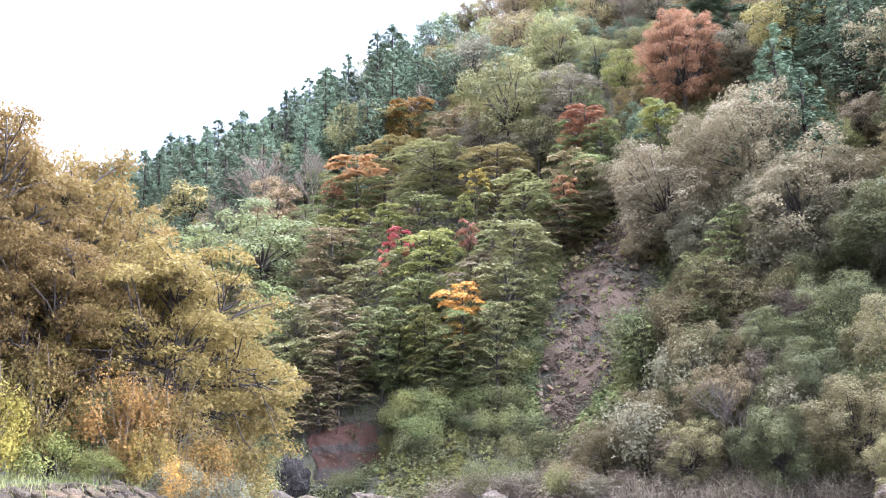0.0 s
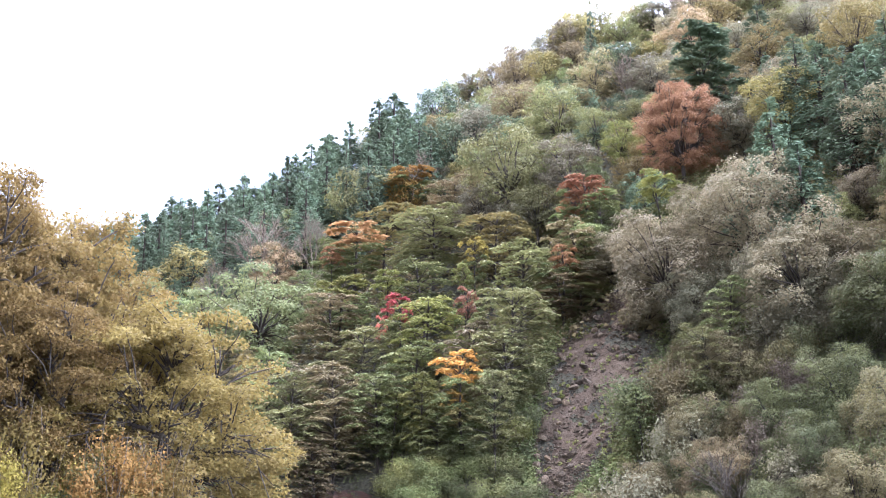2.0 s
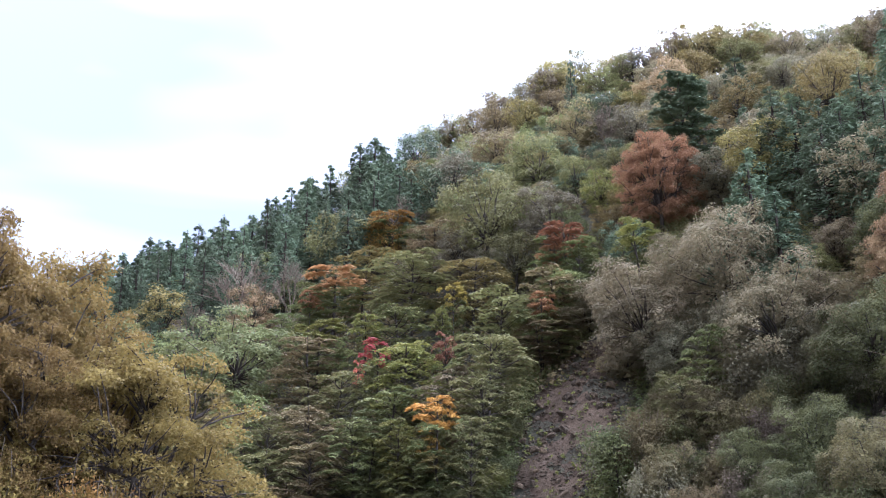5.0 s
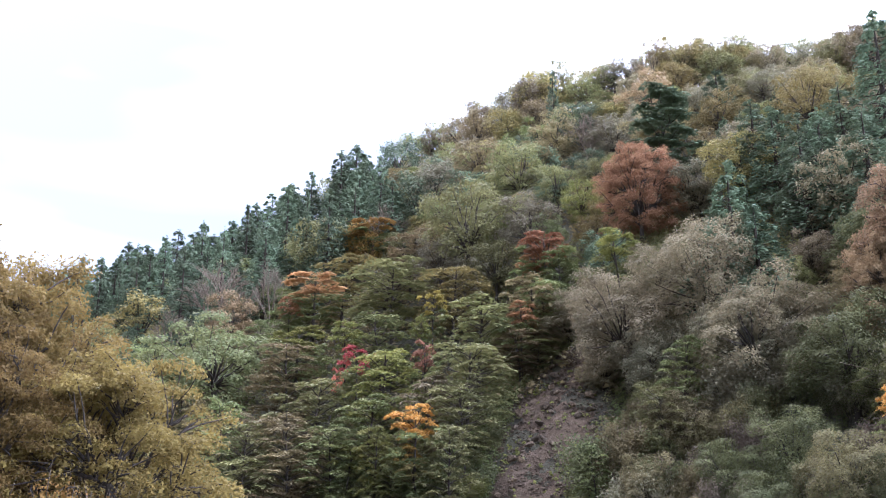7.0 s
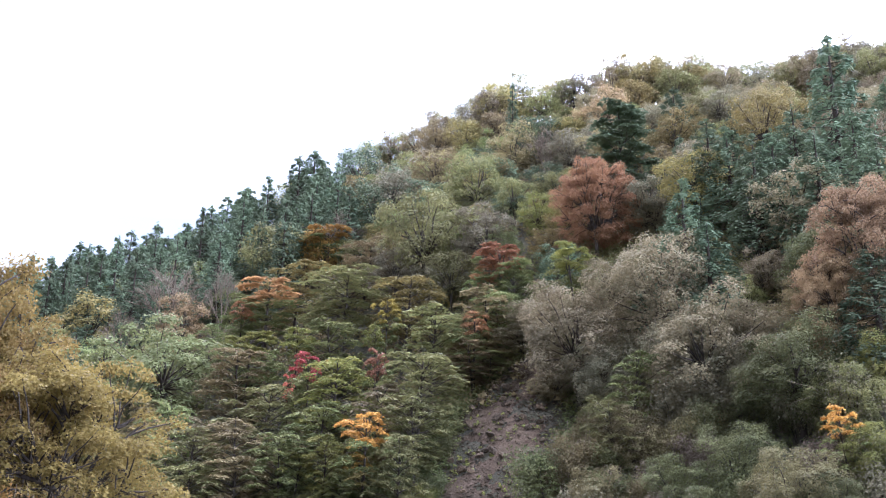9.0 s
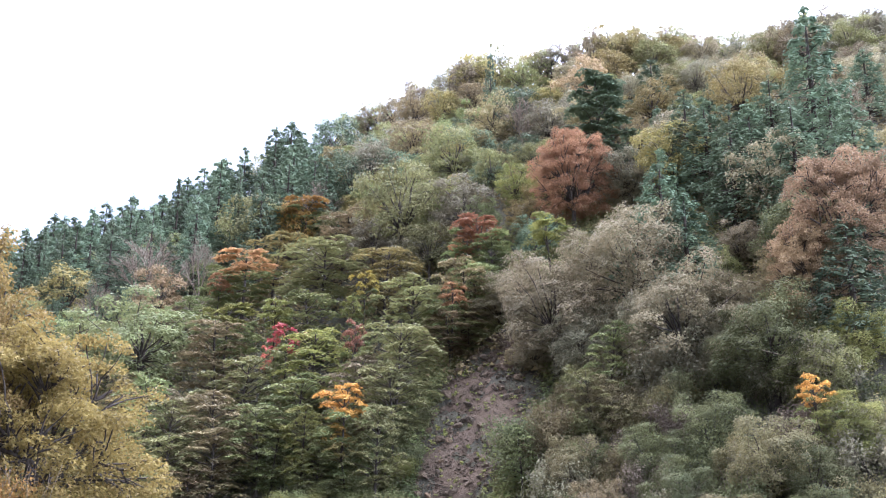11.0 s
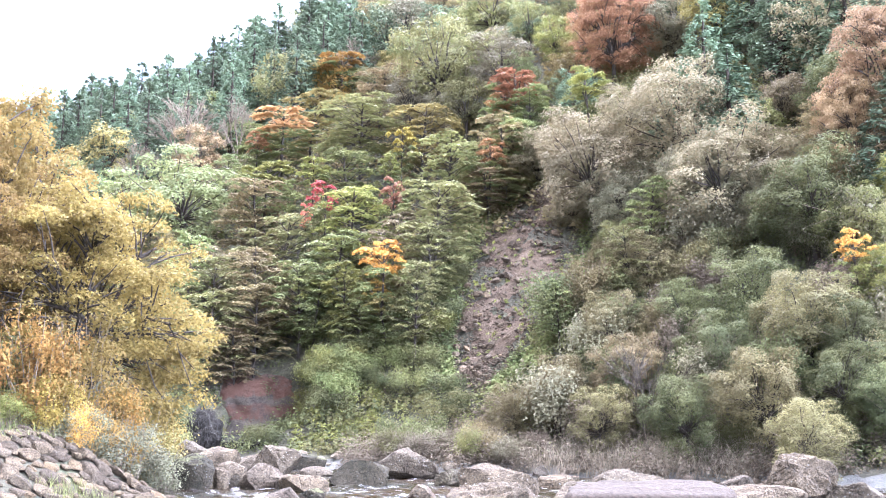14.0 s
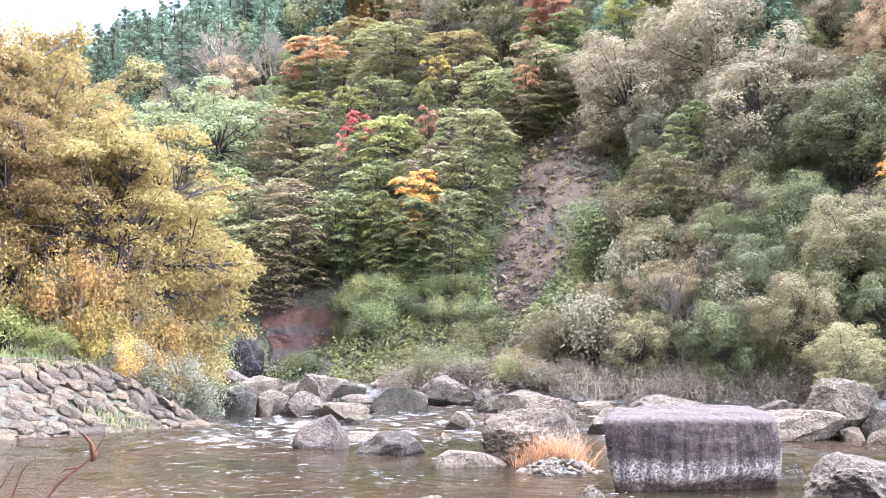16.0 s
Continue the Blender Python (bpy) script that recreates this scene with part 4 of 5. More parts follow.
def spots(seed, x0, x1, y0, y1, count, keep):
    rng = np.random.default_rng(seed)
    x, y = rng.uniform(x0, x1, count), rng.uniform(y0, y1, count)
    k = keep(x, y)
    return x[k], y[k]


def off_scar(x, y):
    q = np.array(SCAR)
    mid = y - SHEAR * (x - np.interp(y, q[:, 1], q[:, 0])) * 0.6
    cx, hw = np.interp(mid, q[:, 1], q[:, 0]), np.interp(mid, q[:, 1], q[:, 2])
    return (np.abs(x - cx) > hw * 0.95) | (mid > 69.4) | (mid < 54.4)


def patchy(x, y, seed, level):
    return wavy(x * 1.7, y * 1.7, seed) > level


lower = lambda x, y: (slope_part(x, y) > -0.015) & (slope_part(x, y) < 0.30) & (np.abs(x / y) < 0.55) & off_scar(x, y)
upper = lambda x, y: (slope_part(x, y) >= 0.19) & (slope_part(x, y) < 1.0) & (np.abs(x / y) < 0.58)
thicket("undergrowth", "vine", *spots(1, -34, 34, 40, 90, 9000, lambda x, y: lower(x, y) & patchy(x, y, 1.0, -0.05)), (0.3, 0.7), (0.3, 1.2), 0.15, 34, "tangled green creepers and ferns covering the slope", "undergrowth", 31)
thicket("undergrowth", "olive", *spots(2, -34, 34, 40, 90, 8000, lambda x, y: lower(x, y) & ~patchy(x, y, 1.0, 0.1)), (0.3, 0.7), (0.3, 1.1), 0.15, 34, "olive-green low bushes covering the slope", "undergrowth", 32)
thicket("undergrowth", "tan", *spots(3, -70, 70, 48, 120, 9500, upper), (0.6, 1.2), (0.4, 1.8), 0.32, 18, "browning low growth under the trees", "undergrowth", 33)
thicket("creepers", "lime", *spots(4, -5.8, -1.2, 54.5, 63, 420, lambda x, y: patchy(x * 1.4, y * 1.4, 6.0, 0.05)), (0.2, 0.5), (0.15, 0.5), 0.17, 26, "yellow-green creepers over the foot of the slope", "creeper", 34)
thicket("creepers", "lime", *spots(14, 0, 12, 50, 72, 260, lambda x, y: patchy(x * 1.9, y * 1.9, 9.0, 0.5) & (slope_part(x, y) > 0.02)), (0.2, 0.4), (0.1, 0.4), 0.16, 22, "yellow-green leafy tufts around the scar", "creeper", 35)
thicket("dry_brush", "brush", *spots(5, -3, 20, 40, 53, 3400, lambda x, y: (slope_part(x, y) > -0.035) & (slope_part(x, y) < 0.04)), (0.3, 0.6), (0.6, 1.6), 0.10, 42, "dry brown brush along the far bank", "brush", 36)


thicket("dead_grass", "brush", *spots(17, 1.4, 3.0, 20.0, 21.0, 60, lambda x, y: ((x - 2.1) / 0.7) ** 2 + ((y - 20.5) / 0.4) ** 2 < 1), (0.1, 0.22), (0.1, 0.3), 0.05, 40, "dead brown leaves in the grass tuft", "grass", 39)
thicket("undergrowth", "maple", *scar_places(81, 900, 0.97, 1.6), (0.2, 0.5), (0.15, 0.7), 0.17, 26, "green bushes along the edges of the landslide", "undergrowth", 40)
thicket("undergrowth", "olive", *spots(18, -5, 10, 52, 70, 1500, lambda x, y: lower(x, y)), (0.25, 0.6), (0.2, 0.9), 0.17, 24, "low bushes at the foot of the slope", "undergrowth", 45)
thicket("ridge_growth", "tan", *spots(19, -60, 76, 90, 148, 5000, lambda x, y: (slope_part(x, y) > 0.6) & (slope_part(x, y) < 1.01) & (x / y > -0.5)), (0.7, 1.5), (1.0, 4.0), 0.36, 14, "browning bushes under the ridge trees", "undergrowth", 46)
thicket("undergrowth", "olive", *spots(20, 3, 24, 62, 84, 2600, lambda x, y: off_scar(x, y) & (slope_part(x, y) > 0.14) & (slope_part(x, y) < 0.42)), (0.4, 0.9), (0.5, 1.8), 0.14, 34, "low bushes above the landslide", "undergrowth", 47)
thicket("tuft", "lime", *spots(15, 2.0, 9.5, 55, 68, 170, lambda x, y: ~off_scar(x, y)), (0.12, 0.3), (0.1, 0.35), 0.13, 26, "small green tufts on the landslide", "tuft", 37)
thicket("undergrowth", "vine", *spots(16, -10.5, -4.6, 56.0, 61.5, 260, lambda x, y: patchy(x * 1.6, y * 1.2, 5.0, 0.0)), (0.25, 0.6), (0.3, 0.9), 0.14, 40, "dark green bushes hanging over the red earth", "undergrowth", 38)


def blades(name, tone, xs, ys, high, wide, label, category, seed, lean=0.35):
    """Grass: bent blades, each of two quads."""
    rng = np.random.default_rng(seed)
    n = len(xs)
    b = np.stack([xs, ys, land(xs, ys) - 0.03], 1)
    a = rng.uniform(0, 6.28, n)
    h = rng.uniform(*high, n)[:, None]
    side = np.stack([np.cos(a), np.sin(a), 0 * a], 1) * wide
    bend = rng.normal(0, lean, (n, 3)) * [1, 1, 0]
    m, t = b + (bend * 0.35 + [0, 0, 0.55]) * h, b + (bend + [0, 0, 1.0]) * h
    v = np.stack([b - side, b + side, m + side * 0.8, m - side * 0.8, t + side * 0.2, t - side * 0.2], 1).reshape(-1, 3)
    k = np.arange(n)[:, None] * 6
    f = np.concatenate([k + [0, 1, 2, 3], k + [3, 2, 4, 5]])
    return tagged(new(name, mesh_of(name, v, f, M[tone])), label, category, "", "stuff")


blades("dry_reeds", "straw", *spots(6, 4.5, 15, 39, 47.5, 6000, lambda x, y: (slope_part(x, y) > -0.035) & (slope_part(x, y) < 0.0) & patchy(x, y, 3.0, -0.25)), (0.35, 1.45), 0.010, "pale dry reeds along the far bank", "reeds", 41, lean=0.5)
blades("bank_grass", "grass", *spots(7, -24, -7, 24, 42, 16000, lambda x, y: (bank_depth(x, y) > 3.3) & (bank_depth(x, y) < 7)), (0.12, 0.42), 0.012, "short green-yellow grass along the bank top", "grass", 42)
blades("grass_tuft", "rustgrass", *spots(8, 1.2, 3.1, 19.9, 21.1, 1800, lambda x, y: ((x - 2.1) / 0.75) ** 2 + ((y - 20.5) / 0.45) ** 2 < 1), (0.2, 0.72), 0.007, "tuft of orange dry grass on a gravel bar", "grass", 43, lean=0.55)
blades("bank_tuft", "grass", *spots(9, -10.2, -8.0, 28.0, 30.6, 900, lambda x, y: (bank_depth(x, y) > 0.15) & (bank_depth(x, y) < 1.3) & patchy(x * 2, y * 2, 7.0, 0.15)), (0.2, 0.5), 0.008, "grass tufts between the bank stones", "grass", 44)

# ---- trees that stand out: leaf tone, x, y, height, crown radius ----
DOMES = [
    ('olive', 44.1, 105.8, 6.0, 2.5), ('olive', 49.9, 97.3, 6.7, 3.0), ('grey', 46.9, 97.2, 4.4, 2.1), ('grey', 46.3, 118.4, 6.2, 2.9),
    ('mauve', 40.6, 115.8, 5.9, 2.7), ('olive', 34.5, 115.9, 6.9, 3.1), ('ochre', 27.7, 111.0, 6.7, 2.6), ('grey', 26.3, 131.6, 6.9, 2.9),
    ('russet', 23.2, 104.7, 7, 3.0), ('olive', 22.1, 131.1, 6.3, 2.7), ('olive', 19.6, 127.9, 6.2, 2.6), ('grey', 23.9, 130.4, 6.4, 2.7),
    ('olive', -3.4, 140.4, 8.3, 2.8), ('tan', 2.8, 133.6, 7.4, 2.9), ('ochre', 18.8, 135.8, 5.1, 1.6), ('tan', 12.3, 121.3, 7.4, 2.8),
    ('ochre', 8.5, 121.7, 8, 3.1), ('tan', 4.7, 126.8, 8, 3.0), ('olive', 0.8, 139.8, 7.6, 3.0), ('tan', -1.3, 139.8, 8.2, 1.8),
]
DOMES_MORE = [
    ('ochre', 31.6, 82.4, 8.7, 3.3), ('ochre', 26.0, 89.8, 6.7, 2.6), ('grey', 17.7, 98.5, 6.7, 2.7), ('tan', 12.5, 107.1, 7.5, 2.8),
    ('olive', 8.2, 96.9, 9, 3.4), ('tan', 4.4, 109.1, 8, 3.3), ('grey', -0.2, 104.1, 8, 3.0), ('olive', 5.0, 99.6, 6.4, 2.5),
    ('grey', 7.8, 97.9, 5.1, 2.0),
]
DOMES_B = [
    ('grey', 7.8, 82.9, 7.4, 2.8), ('green', 9.4, 82.6, 4.5, 1.7), ('olive', 2.4, 85.3, 11, 4.1), ('olive', -11.7, 102.3, 9, 3.9),
    ('amber', -7.4, 100.2, 7, 2.6), ('olive', -14.6, 110.6, 7, 2.9), ('olive', -3.3, 96.2, 5.7, 2.2), ('grey', 0.2, 86.1, 6, 2.4),
    ('olive', 4.6, 81.4, 6, 2.3), ('grey', 2.5, 82.4, 5, 2.0), ('lime', 12.1, 85.7, 4.9, 1.9), ('grey', 19.7, 77.0, 6.6, 2.7),
    ('ochre', 22.7, 73.2, 7.6, 3.0), ('mauve', 20.4, 76.6, 4.6, 1.9), ('mauve', 26.3, 64.0, 7.7, 3.1), ('grey', 24.6, 70.3, 4.2, 1.7),
    ('mauve', 23.2, 62.5, 4.3, 1.7), ('tan', 23.5, 56.1, 4.5, 1.8), ('olive', 21.7, 61.3, 3.7, 1.5), ('pine', -5.6, 129.9, 9.5, 3.4),
]
DOMES_B_MORE = [
    ('pine', -2.6, 103.4, 7.5, 2.9), ('grey', 32.8, 96.5, 5.4, 2.2), ('olive', 42.4, 95.4, 4.0, 1.9), ('ochre', -30.5, 105.6, 8, 3.8),
    ('russet', -18.4, 92.6, 6.8, 2.5), ('olive', -33.5, 97.9, 8, 3.4), ('green', -16.8, 78.2, 9, 4.3),
]
SPREADING = [
    ('rust', 15.7, 77.4, 9, 3.6), ('russet', 25.7, 53.2, 10, 3.8), ('russet', 23.4, 52.6, 7, 2.3),
]
CEDARS = [
    ('cedar', 32.5, 69.9, 14, 3.6), ('cedar', 14.0, 118.1, 10, 1.2), ('cedar', -6.4, 107.3, 11, 2.3), ('cedar', -8.5, 105.0, 11, 2.3),
    ('cedar', -4.8, 101.0, 9, 2.3), ('pine', 18.4, 62.7, 11, 2.7), ('cedar', 19.2, 60.6, 9, 2.7), ('cedar', 17.5, 63.5, 8, 2.7),
    ('pine', 24.6, 66.2, 10, 2.7), ('pine', 24.2, 70.2, 9, 2.7), ('pine', 29.0, 69.4, 10, 2.7), ('pine', 26.8, 68.3, 9, 2.7),
    ('pine', 27.0, 61.5, 10, 2.7), ('pine', 30.5, 63.3, 10, 2.7), ('pine', 29.3, 58.0, 10, 2.7), ('pine', 23.6, 72.8, 9, 2.7),
    ('cedar', 24.4, 50.3, 8, 2.7),
]
CEDARS_B = [
    ('cedar', -39.3, 109.1, 12, 2.3), ('cedar', -36.8, 110.3, 12, 1.2), ('cedar', -33.2, 105.5, 12, 1.0), ('cedar', -31.6, 105.9, 12, 2.3),
    ('cedar', -30.2, 110.9, 12, 2.3), ('cedar', -24.1, 95.3, 12, 2.3), ('cedar', -26.5, 112.2, 12, 2.3), ('cedar', -20.7, 96.3, 12, 2.3),
    ('cedar', -22.2, 115.4, 12, 2.3), ('cedar', -16.9, 97.7, 12, 2.3), ('cedar', -17.5, 114.5, 12, 2.3), ('cedar', -13.6, 102.2, 12, 0.9),
    ('cedar', -11.0, 99.2, 12, 2.3), ('cedar', -8.7, 101.9, 12, 2.3), ('cedar', -39.5, 109.6, 12, 2.3), ('cedar', -41.4, 107.1, 12, 2.3),
    ('cedar', -36.5, 109.3, 12, 2.3),
]
PINES = [
    ('pine', 19.0, 83.5, 11, 4.0),
]
BARE = [
    ('mauve', -20.3, 93.2, 10, 4.2), ('mauve', -24.2, 94.0, 7, 2.0), ('mauve', -15.4, 92.9, 9, 1.6), ('mauve', -5.2, 100.2, 7, 2.4),
    ('mauve', 15.3, 100.2, 8, 2.2),
]
CREEPER_TREES = [
    ('mauve', 16.3, 61.7, 9.0, 3.8), ('mauve', 11.5, 63.4, 8.4, 3.7), ('mauve', 15.0, 67.7, 5.4, 2.4), ('mauve', 10.3, 69.9, 3.2, 2.4),
    ('mauve', 20.3, 57.8, 4.6, 2.2), ('grey', 16.5, 58.9, 5.2, 2.4), ('mauve', 8.9, 70.2, 2.3, 2.0), ('grey', 12.9, 61.4, 5.2, 2.3),
    ('mauve', 17.3, 56.3, 8.0, 3.5), ('grey', 18.7, 55.5, 4.3, 1.9), ('mauve', 15.9, 59.1, 3.7, 1.7), ('vine', 20.4, 51.3, 6.5, 3.0),
    ('lime', 23.7, 49.6, 4.3, 2.0), ('olive', 21.8, 49.1, 4.2, 1.9), ('mauve', 10.1, 64.3, 2.0, 1.8),
]
CREEPER_TREES_B = [
    ('scrub', 12.8, 55.0, 4.0, 1.8), ('scrub', 10.1, 52.1, 3.9, 1.7), ('vine', 13.5, 50.4, 3.8, 1.7), ('vine', 16.5, 49.5, 4.4, 2.0),
    ('vine', 14.2, 46.8, 4.4, 1.9), ('scrub', 17.6, 45.6, 5.1, 2.2), ('scrub', 15.0, 43.3, 4.9, 2.1), ('vine', 19.0, 44.3, 4.2, 1.9),
    ('lime', 21.5, 46.1, 3.5, 1.6), ('vine', 17.7, 42.6, 4.1, 1.7), ('vine', 19.0, 40.9, 3.5, 1.6), ('tan', 10.5, 48.6, 4.0, 1.7),
    ('scrub', 7.0, 49.9, 3.9, 1.6), ('vine', 11.9, 44.1, 4, 1.7), ('scrub', 15.0, 39.4, 3.7, 1.6), ('scrub', 8.6, 46.9, 3.5, 1.5),
    ('scrub', 5.2, 50.3, 3.0, 1.2),
]
LOW_MAPLES = [
    ('salmon', -10.6, 86.0, 7, 3.4), ('salmon', -12.5, 85.3, 6, 1.7), ('amber', -6.5, 99.4, 7, 3.3), ('yellow', -0.5, 76.4, 7, 1.3),
    ('lime', -1.2, 74.3, 6, 1.2), ('red', -5.6, 70.8, 7, 1.6), ('red', -6.8, 70.5, 6, 0.7), ('rust', -0.8, 66.1, 7, 1.2),
    ('orange', -1.4, 60.3, 7, 2.0), ('lime', -5.5, 62.6, 5, 1.6), ('amber', -1.9, 60.8, 4.5, 1.1), ('ochre', -1.1, 59.6, 4, 1.6),
    ('lime', -10.6, 76.9, 7, 2.6), ('lime', -6.8, 74.7, 7, 1.9), ('salmon', 5.5, 69.3, 6, 1.5), ('lime', 12.4, 69.0, 7, 2.2),
    ('salmon', 8.3, 76.5, 7, 2.8), ('salmon', 7.0, 76.6, 6, 1.8), ('orange', 20.3, 46.2, 5, 1.2),
]
MAPLES = [
    ('olive', -3.8, 82.7, 7, 4.9), ('ochre', 1.0, 78.8, 7, 3.7), ('ochre', -8.8, 91.5, 7, 4.0), ('tan', -2.7, 89.7, 7, 3.7),
    ('olive', 2.6, 70.0, 7, 3.6), ('maple', -4.2, 75.6, 7, 3.9), ('tan', 6.2, 70.6, 7, 3.0), ('tan', -10.8, 74.8, 7, 3.6),
    ('lime', -3.7, 67.8, 7, 3.2), ('olive', 1.7, 64.4, 7, 3.4), ('mauve', -1.0, 64.3, 6, 2.8), ('tan', 5.4, 68.7, 4.4, 2.8),
    ('olive', -8.7, 68.5, 7, 3.5), ('maple', -4.5, 64.5, 6, 3.0), ('olive', 1.5, 61.5, 6, 2.7),
]
MAPLES_B = [
    ('olive', -11.9, 64.7, 7, 3.0), ('tan', -9.0, 64.7, 7, 3.1), ('maple', -6.3, 62.9, 6, 2.7), ('lime', -3.7, 61.1, 6, 1.9),
    ('olive', 0.5, 58.5, 6, 2.1), ('olive', -11.5, 62.5, 6, 2.8), ('tan', -8.9, 62.6, 6, 2.9), ('tan', -9.9, 62.2, 5, 2.3),
    ('maple', 7.4, 71.0, 6, 2.5), ('maple', 8.9, 74.6, 6, 2.3), ('tan', 10.3, 69.9, 4.4, 1.9), ('olive', 6.6, 69.3, 2.8, 2.2),
    ('maple', 13.2, 56.8, 6, 2.0), ('olive', 12.0, 54.8, 5, 1.9), ('maple', 8.0, 54.7, 4, 1.2), ('olive', -2.8, 60.6, 4, 1.8),
]
for what, rows in (("airy", SPREADING), ("dome", DOMES), ("dome", DOMES_MORE), ("dome", DOMES_B), ("dome", DOMES_B_MORE), ("bare", BARE), ("tier", MAPLES), ("tier", MAPLES_B), ("umbrella", LOW_MAPLES),
                   ("droop", CREEPER_TREES), ("droop", CREEPER_TREES_B), ("cedar", CEDARS), ("cedar", CEDARS_B), ("pine", PINES)):
    for tone, x, y, high, wide in rows:
        plant(what, tone, x, y, high, wide)

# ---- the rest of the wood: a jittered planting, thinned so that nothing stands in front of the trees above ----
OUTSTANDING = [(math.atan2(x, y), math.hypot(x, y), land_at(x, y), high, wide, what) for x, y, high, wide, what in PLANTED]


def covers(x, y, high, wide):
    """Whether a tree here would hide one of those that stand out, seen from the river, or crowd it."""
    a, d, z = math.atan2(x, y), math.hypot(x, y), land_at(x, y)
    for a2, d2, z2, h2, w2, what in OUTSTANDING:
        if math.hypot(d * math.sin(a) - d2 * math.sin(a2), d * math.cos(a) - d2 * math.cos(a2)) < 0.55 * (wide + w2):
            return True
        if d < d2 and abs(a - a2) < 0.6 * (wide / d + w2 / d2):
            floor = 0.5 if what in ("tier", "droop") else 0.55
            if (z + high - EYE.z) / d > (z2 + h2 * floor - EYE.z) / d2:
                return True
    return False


wood_rng = np.random.default_rng(11)
cells = [(cx, cy) for cy in np.arange(44, 165, 3.7) for cx in np.arange(-92, 96, 3.7)]
wood_rng.shuffle(cells)
for cx, cy in cells:
    x, y = cx + wood_rng.uniform(-1.9, 1.9), cy + wood_rng.uniform(-1.9, 1.9)
    t, side = float(slope_part(x, y)), x / max(y, 1.0)
    if t < 0.06 or t > 1.03 or side < -0.50 or side > 0.54 or (t > 0.8 and wood_rng.random() < 0.3):
        continue
    if not bool(off_scar(np.array([x]), np.array([y]))[0]) or (t < 0.25 and 0.02 < side < 0.155):
        continue
    r = wood_rng.random()
    if side < -0.06 and t > 0.42 - 0.3 * (side < -0.3):
        what, tones = "cedar", ["cedar"]
        if r < 0.12:
            what, tones = "dome", ["olive", "maple"]
    elif t > 0.80:
        what, tones = "dome", ["olive", "ochre", "ochre", "mauve", "grey", "tan"]
        if r < 0.1:
            what, tones = "dome", ["pine", "cedar"]
    elif side > 0.2 and t > 0.28:
        what, tones = "dome", ["grey", "olive", "mauve", "tan"]
        if r < 0.38 and t < 0.6:
            what, tones = "cedar", ["cedar", "pine"]
    elif side > 0.11 and t < 0.3:
        what, tones = "droop", ["grey", "mauve", "vine", "olive"]
    elif t < 0.30:
        what, tones = "tier", ["maple", "olive", "tan", "olive", "maple", "mauve"]
    else:
        what, tones = "dome", ["olive", "grey", "maple", "ochre", "olive"]
        if r < 0.18:
            what, tones = "dome", ["pine", "cedar"]
        elif r < 0.45:
            what, tones = "tier", ["olive", "tan", "maple"]
    tone = tones[int(wood_rng.integers(len(tones)))]
    high = {"cedar": 10.0, "dome": 8.0, "pine": 8.5, "tier": 7.5, "droop": 6.5}[what] * wood_rng.uniform(0.8, 1.1)
    wide = {"cedar": 2.9, "dome": 3.1, "pine": 2.9, "tier": 3.2, "droop": 2.8}[what] * wood_rng.uniform(0.85, 1.15)
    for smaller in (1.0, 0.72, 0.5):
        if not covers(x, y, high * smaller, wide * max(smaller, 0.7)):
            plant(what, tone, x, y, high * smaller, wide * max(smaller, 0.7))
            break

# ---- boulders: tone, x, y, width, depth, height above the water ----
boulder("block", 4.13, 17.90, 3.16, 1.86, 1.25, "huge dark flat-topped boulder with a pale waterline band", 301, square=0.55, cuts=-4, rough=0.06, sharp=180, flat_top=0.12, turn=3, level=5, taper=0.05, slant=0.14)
boulder("pale", 6.09, 15.51, 1.85, 1.43, 0.72, "large rough pale boulder with dark cracks in shallow water", 308, square=0.4, rough=0.16, level=5)
boulder("rock", 1.81, 21.31, 2.12, 1.70, 1.07, "big grey boulder behind a tuft of dry grass", 315, square=0.45, cuts=6, rough=0.14, level=5)
boulder("rock", 2.50, 28.66, 2.18, 1.74, 1.18, "grey split boulder among rapids", 322, square=0.5, cuts=9)
boulder("pale", 0.56, 20.77, 1.61, 1.13, 0.30, "low flat pale rock at the pool edge", 329, square=0.2, cuts=4, rough=0.06)
boulder("pale", -2.78, 24.45, 1.75, 1.5, 0.76, "pale pyramid-shaped boulder standing in the pool", 336, square=0.0, cuts=-6, rough=0.05, peak=0.55, level=5, sharp=180)
boulder("rock", -1.15, 23.26, 1.54, 1.08, 0.49, "low slanting grey rock in the pool", 343, square=0.15, cuts=6)
boulder("pale", -1.69, 26.65, 1.82, 1.09, 0.20, "thin pale slab of rock in the rapids", 350, square=0.3, cuts=4)
boulder("mossy", -1.60, 39.07, 2.15, 1.72, 0.89, "brown mossy boulder in the rapids", 357, square=0.45, cuts=5, rough=0.07)
boulder("rock", 0.12, 43.95, 2.63, 2.11, 1.22, "rounded grey boulder by the far bank", 364, square=0.2, cuts=6)
boulder("mossy", 1.69, 39.14, 1.19, 1.07, 0.61, "small mossy rock in the rapids", 371, square=0.2, cuts=4)
boulder("pale", 0.50, 30.40, 0.88, 0.70, 0.51, "pale slanted rock with a mossy foot", 378, square=0.1, cuts=8)
boulder("rock", -5.20, 44.20, 2.08, 1.66, 1.29, "grey boulder at the river bend", 385, square=0.15, cuts=8)
boulder("pale", -4.66, 36.30, 1.69, 1.35, 0.85, "pale wedge-shaped boulder at the river bend", 392, square=0.1, cuts=9)
boulder("pale", -3.25, 35.34, 1.70, 1.19, 0.54, "pale flat boulder at the river bend", 399, square=0.2, cuts=6)
boulder("mossy", -2.78, 32.67, 0.87, 0.61, 0.25, "low dark wet rock", 406, square=0.2, cuts=5)
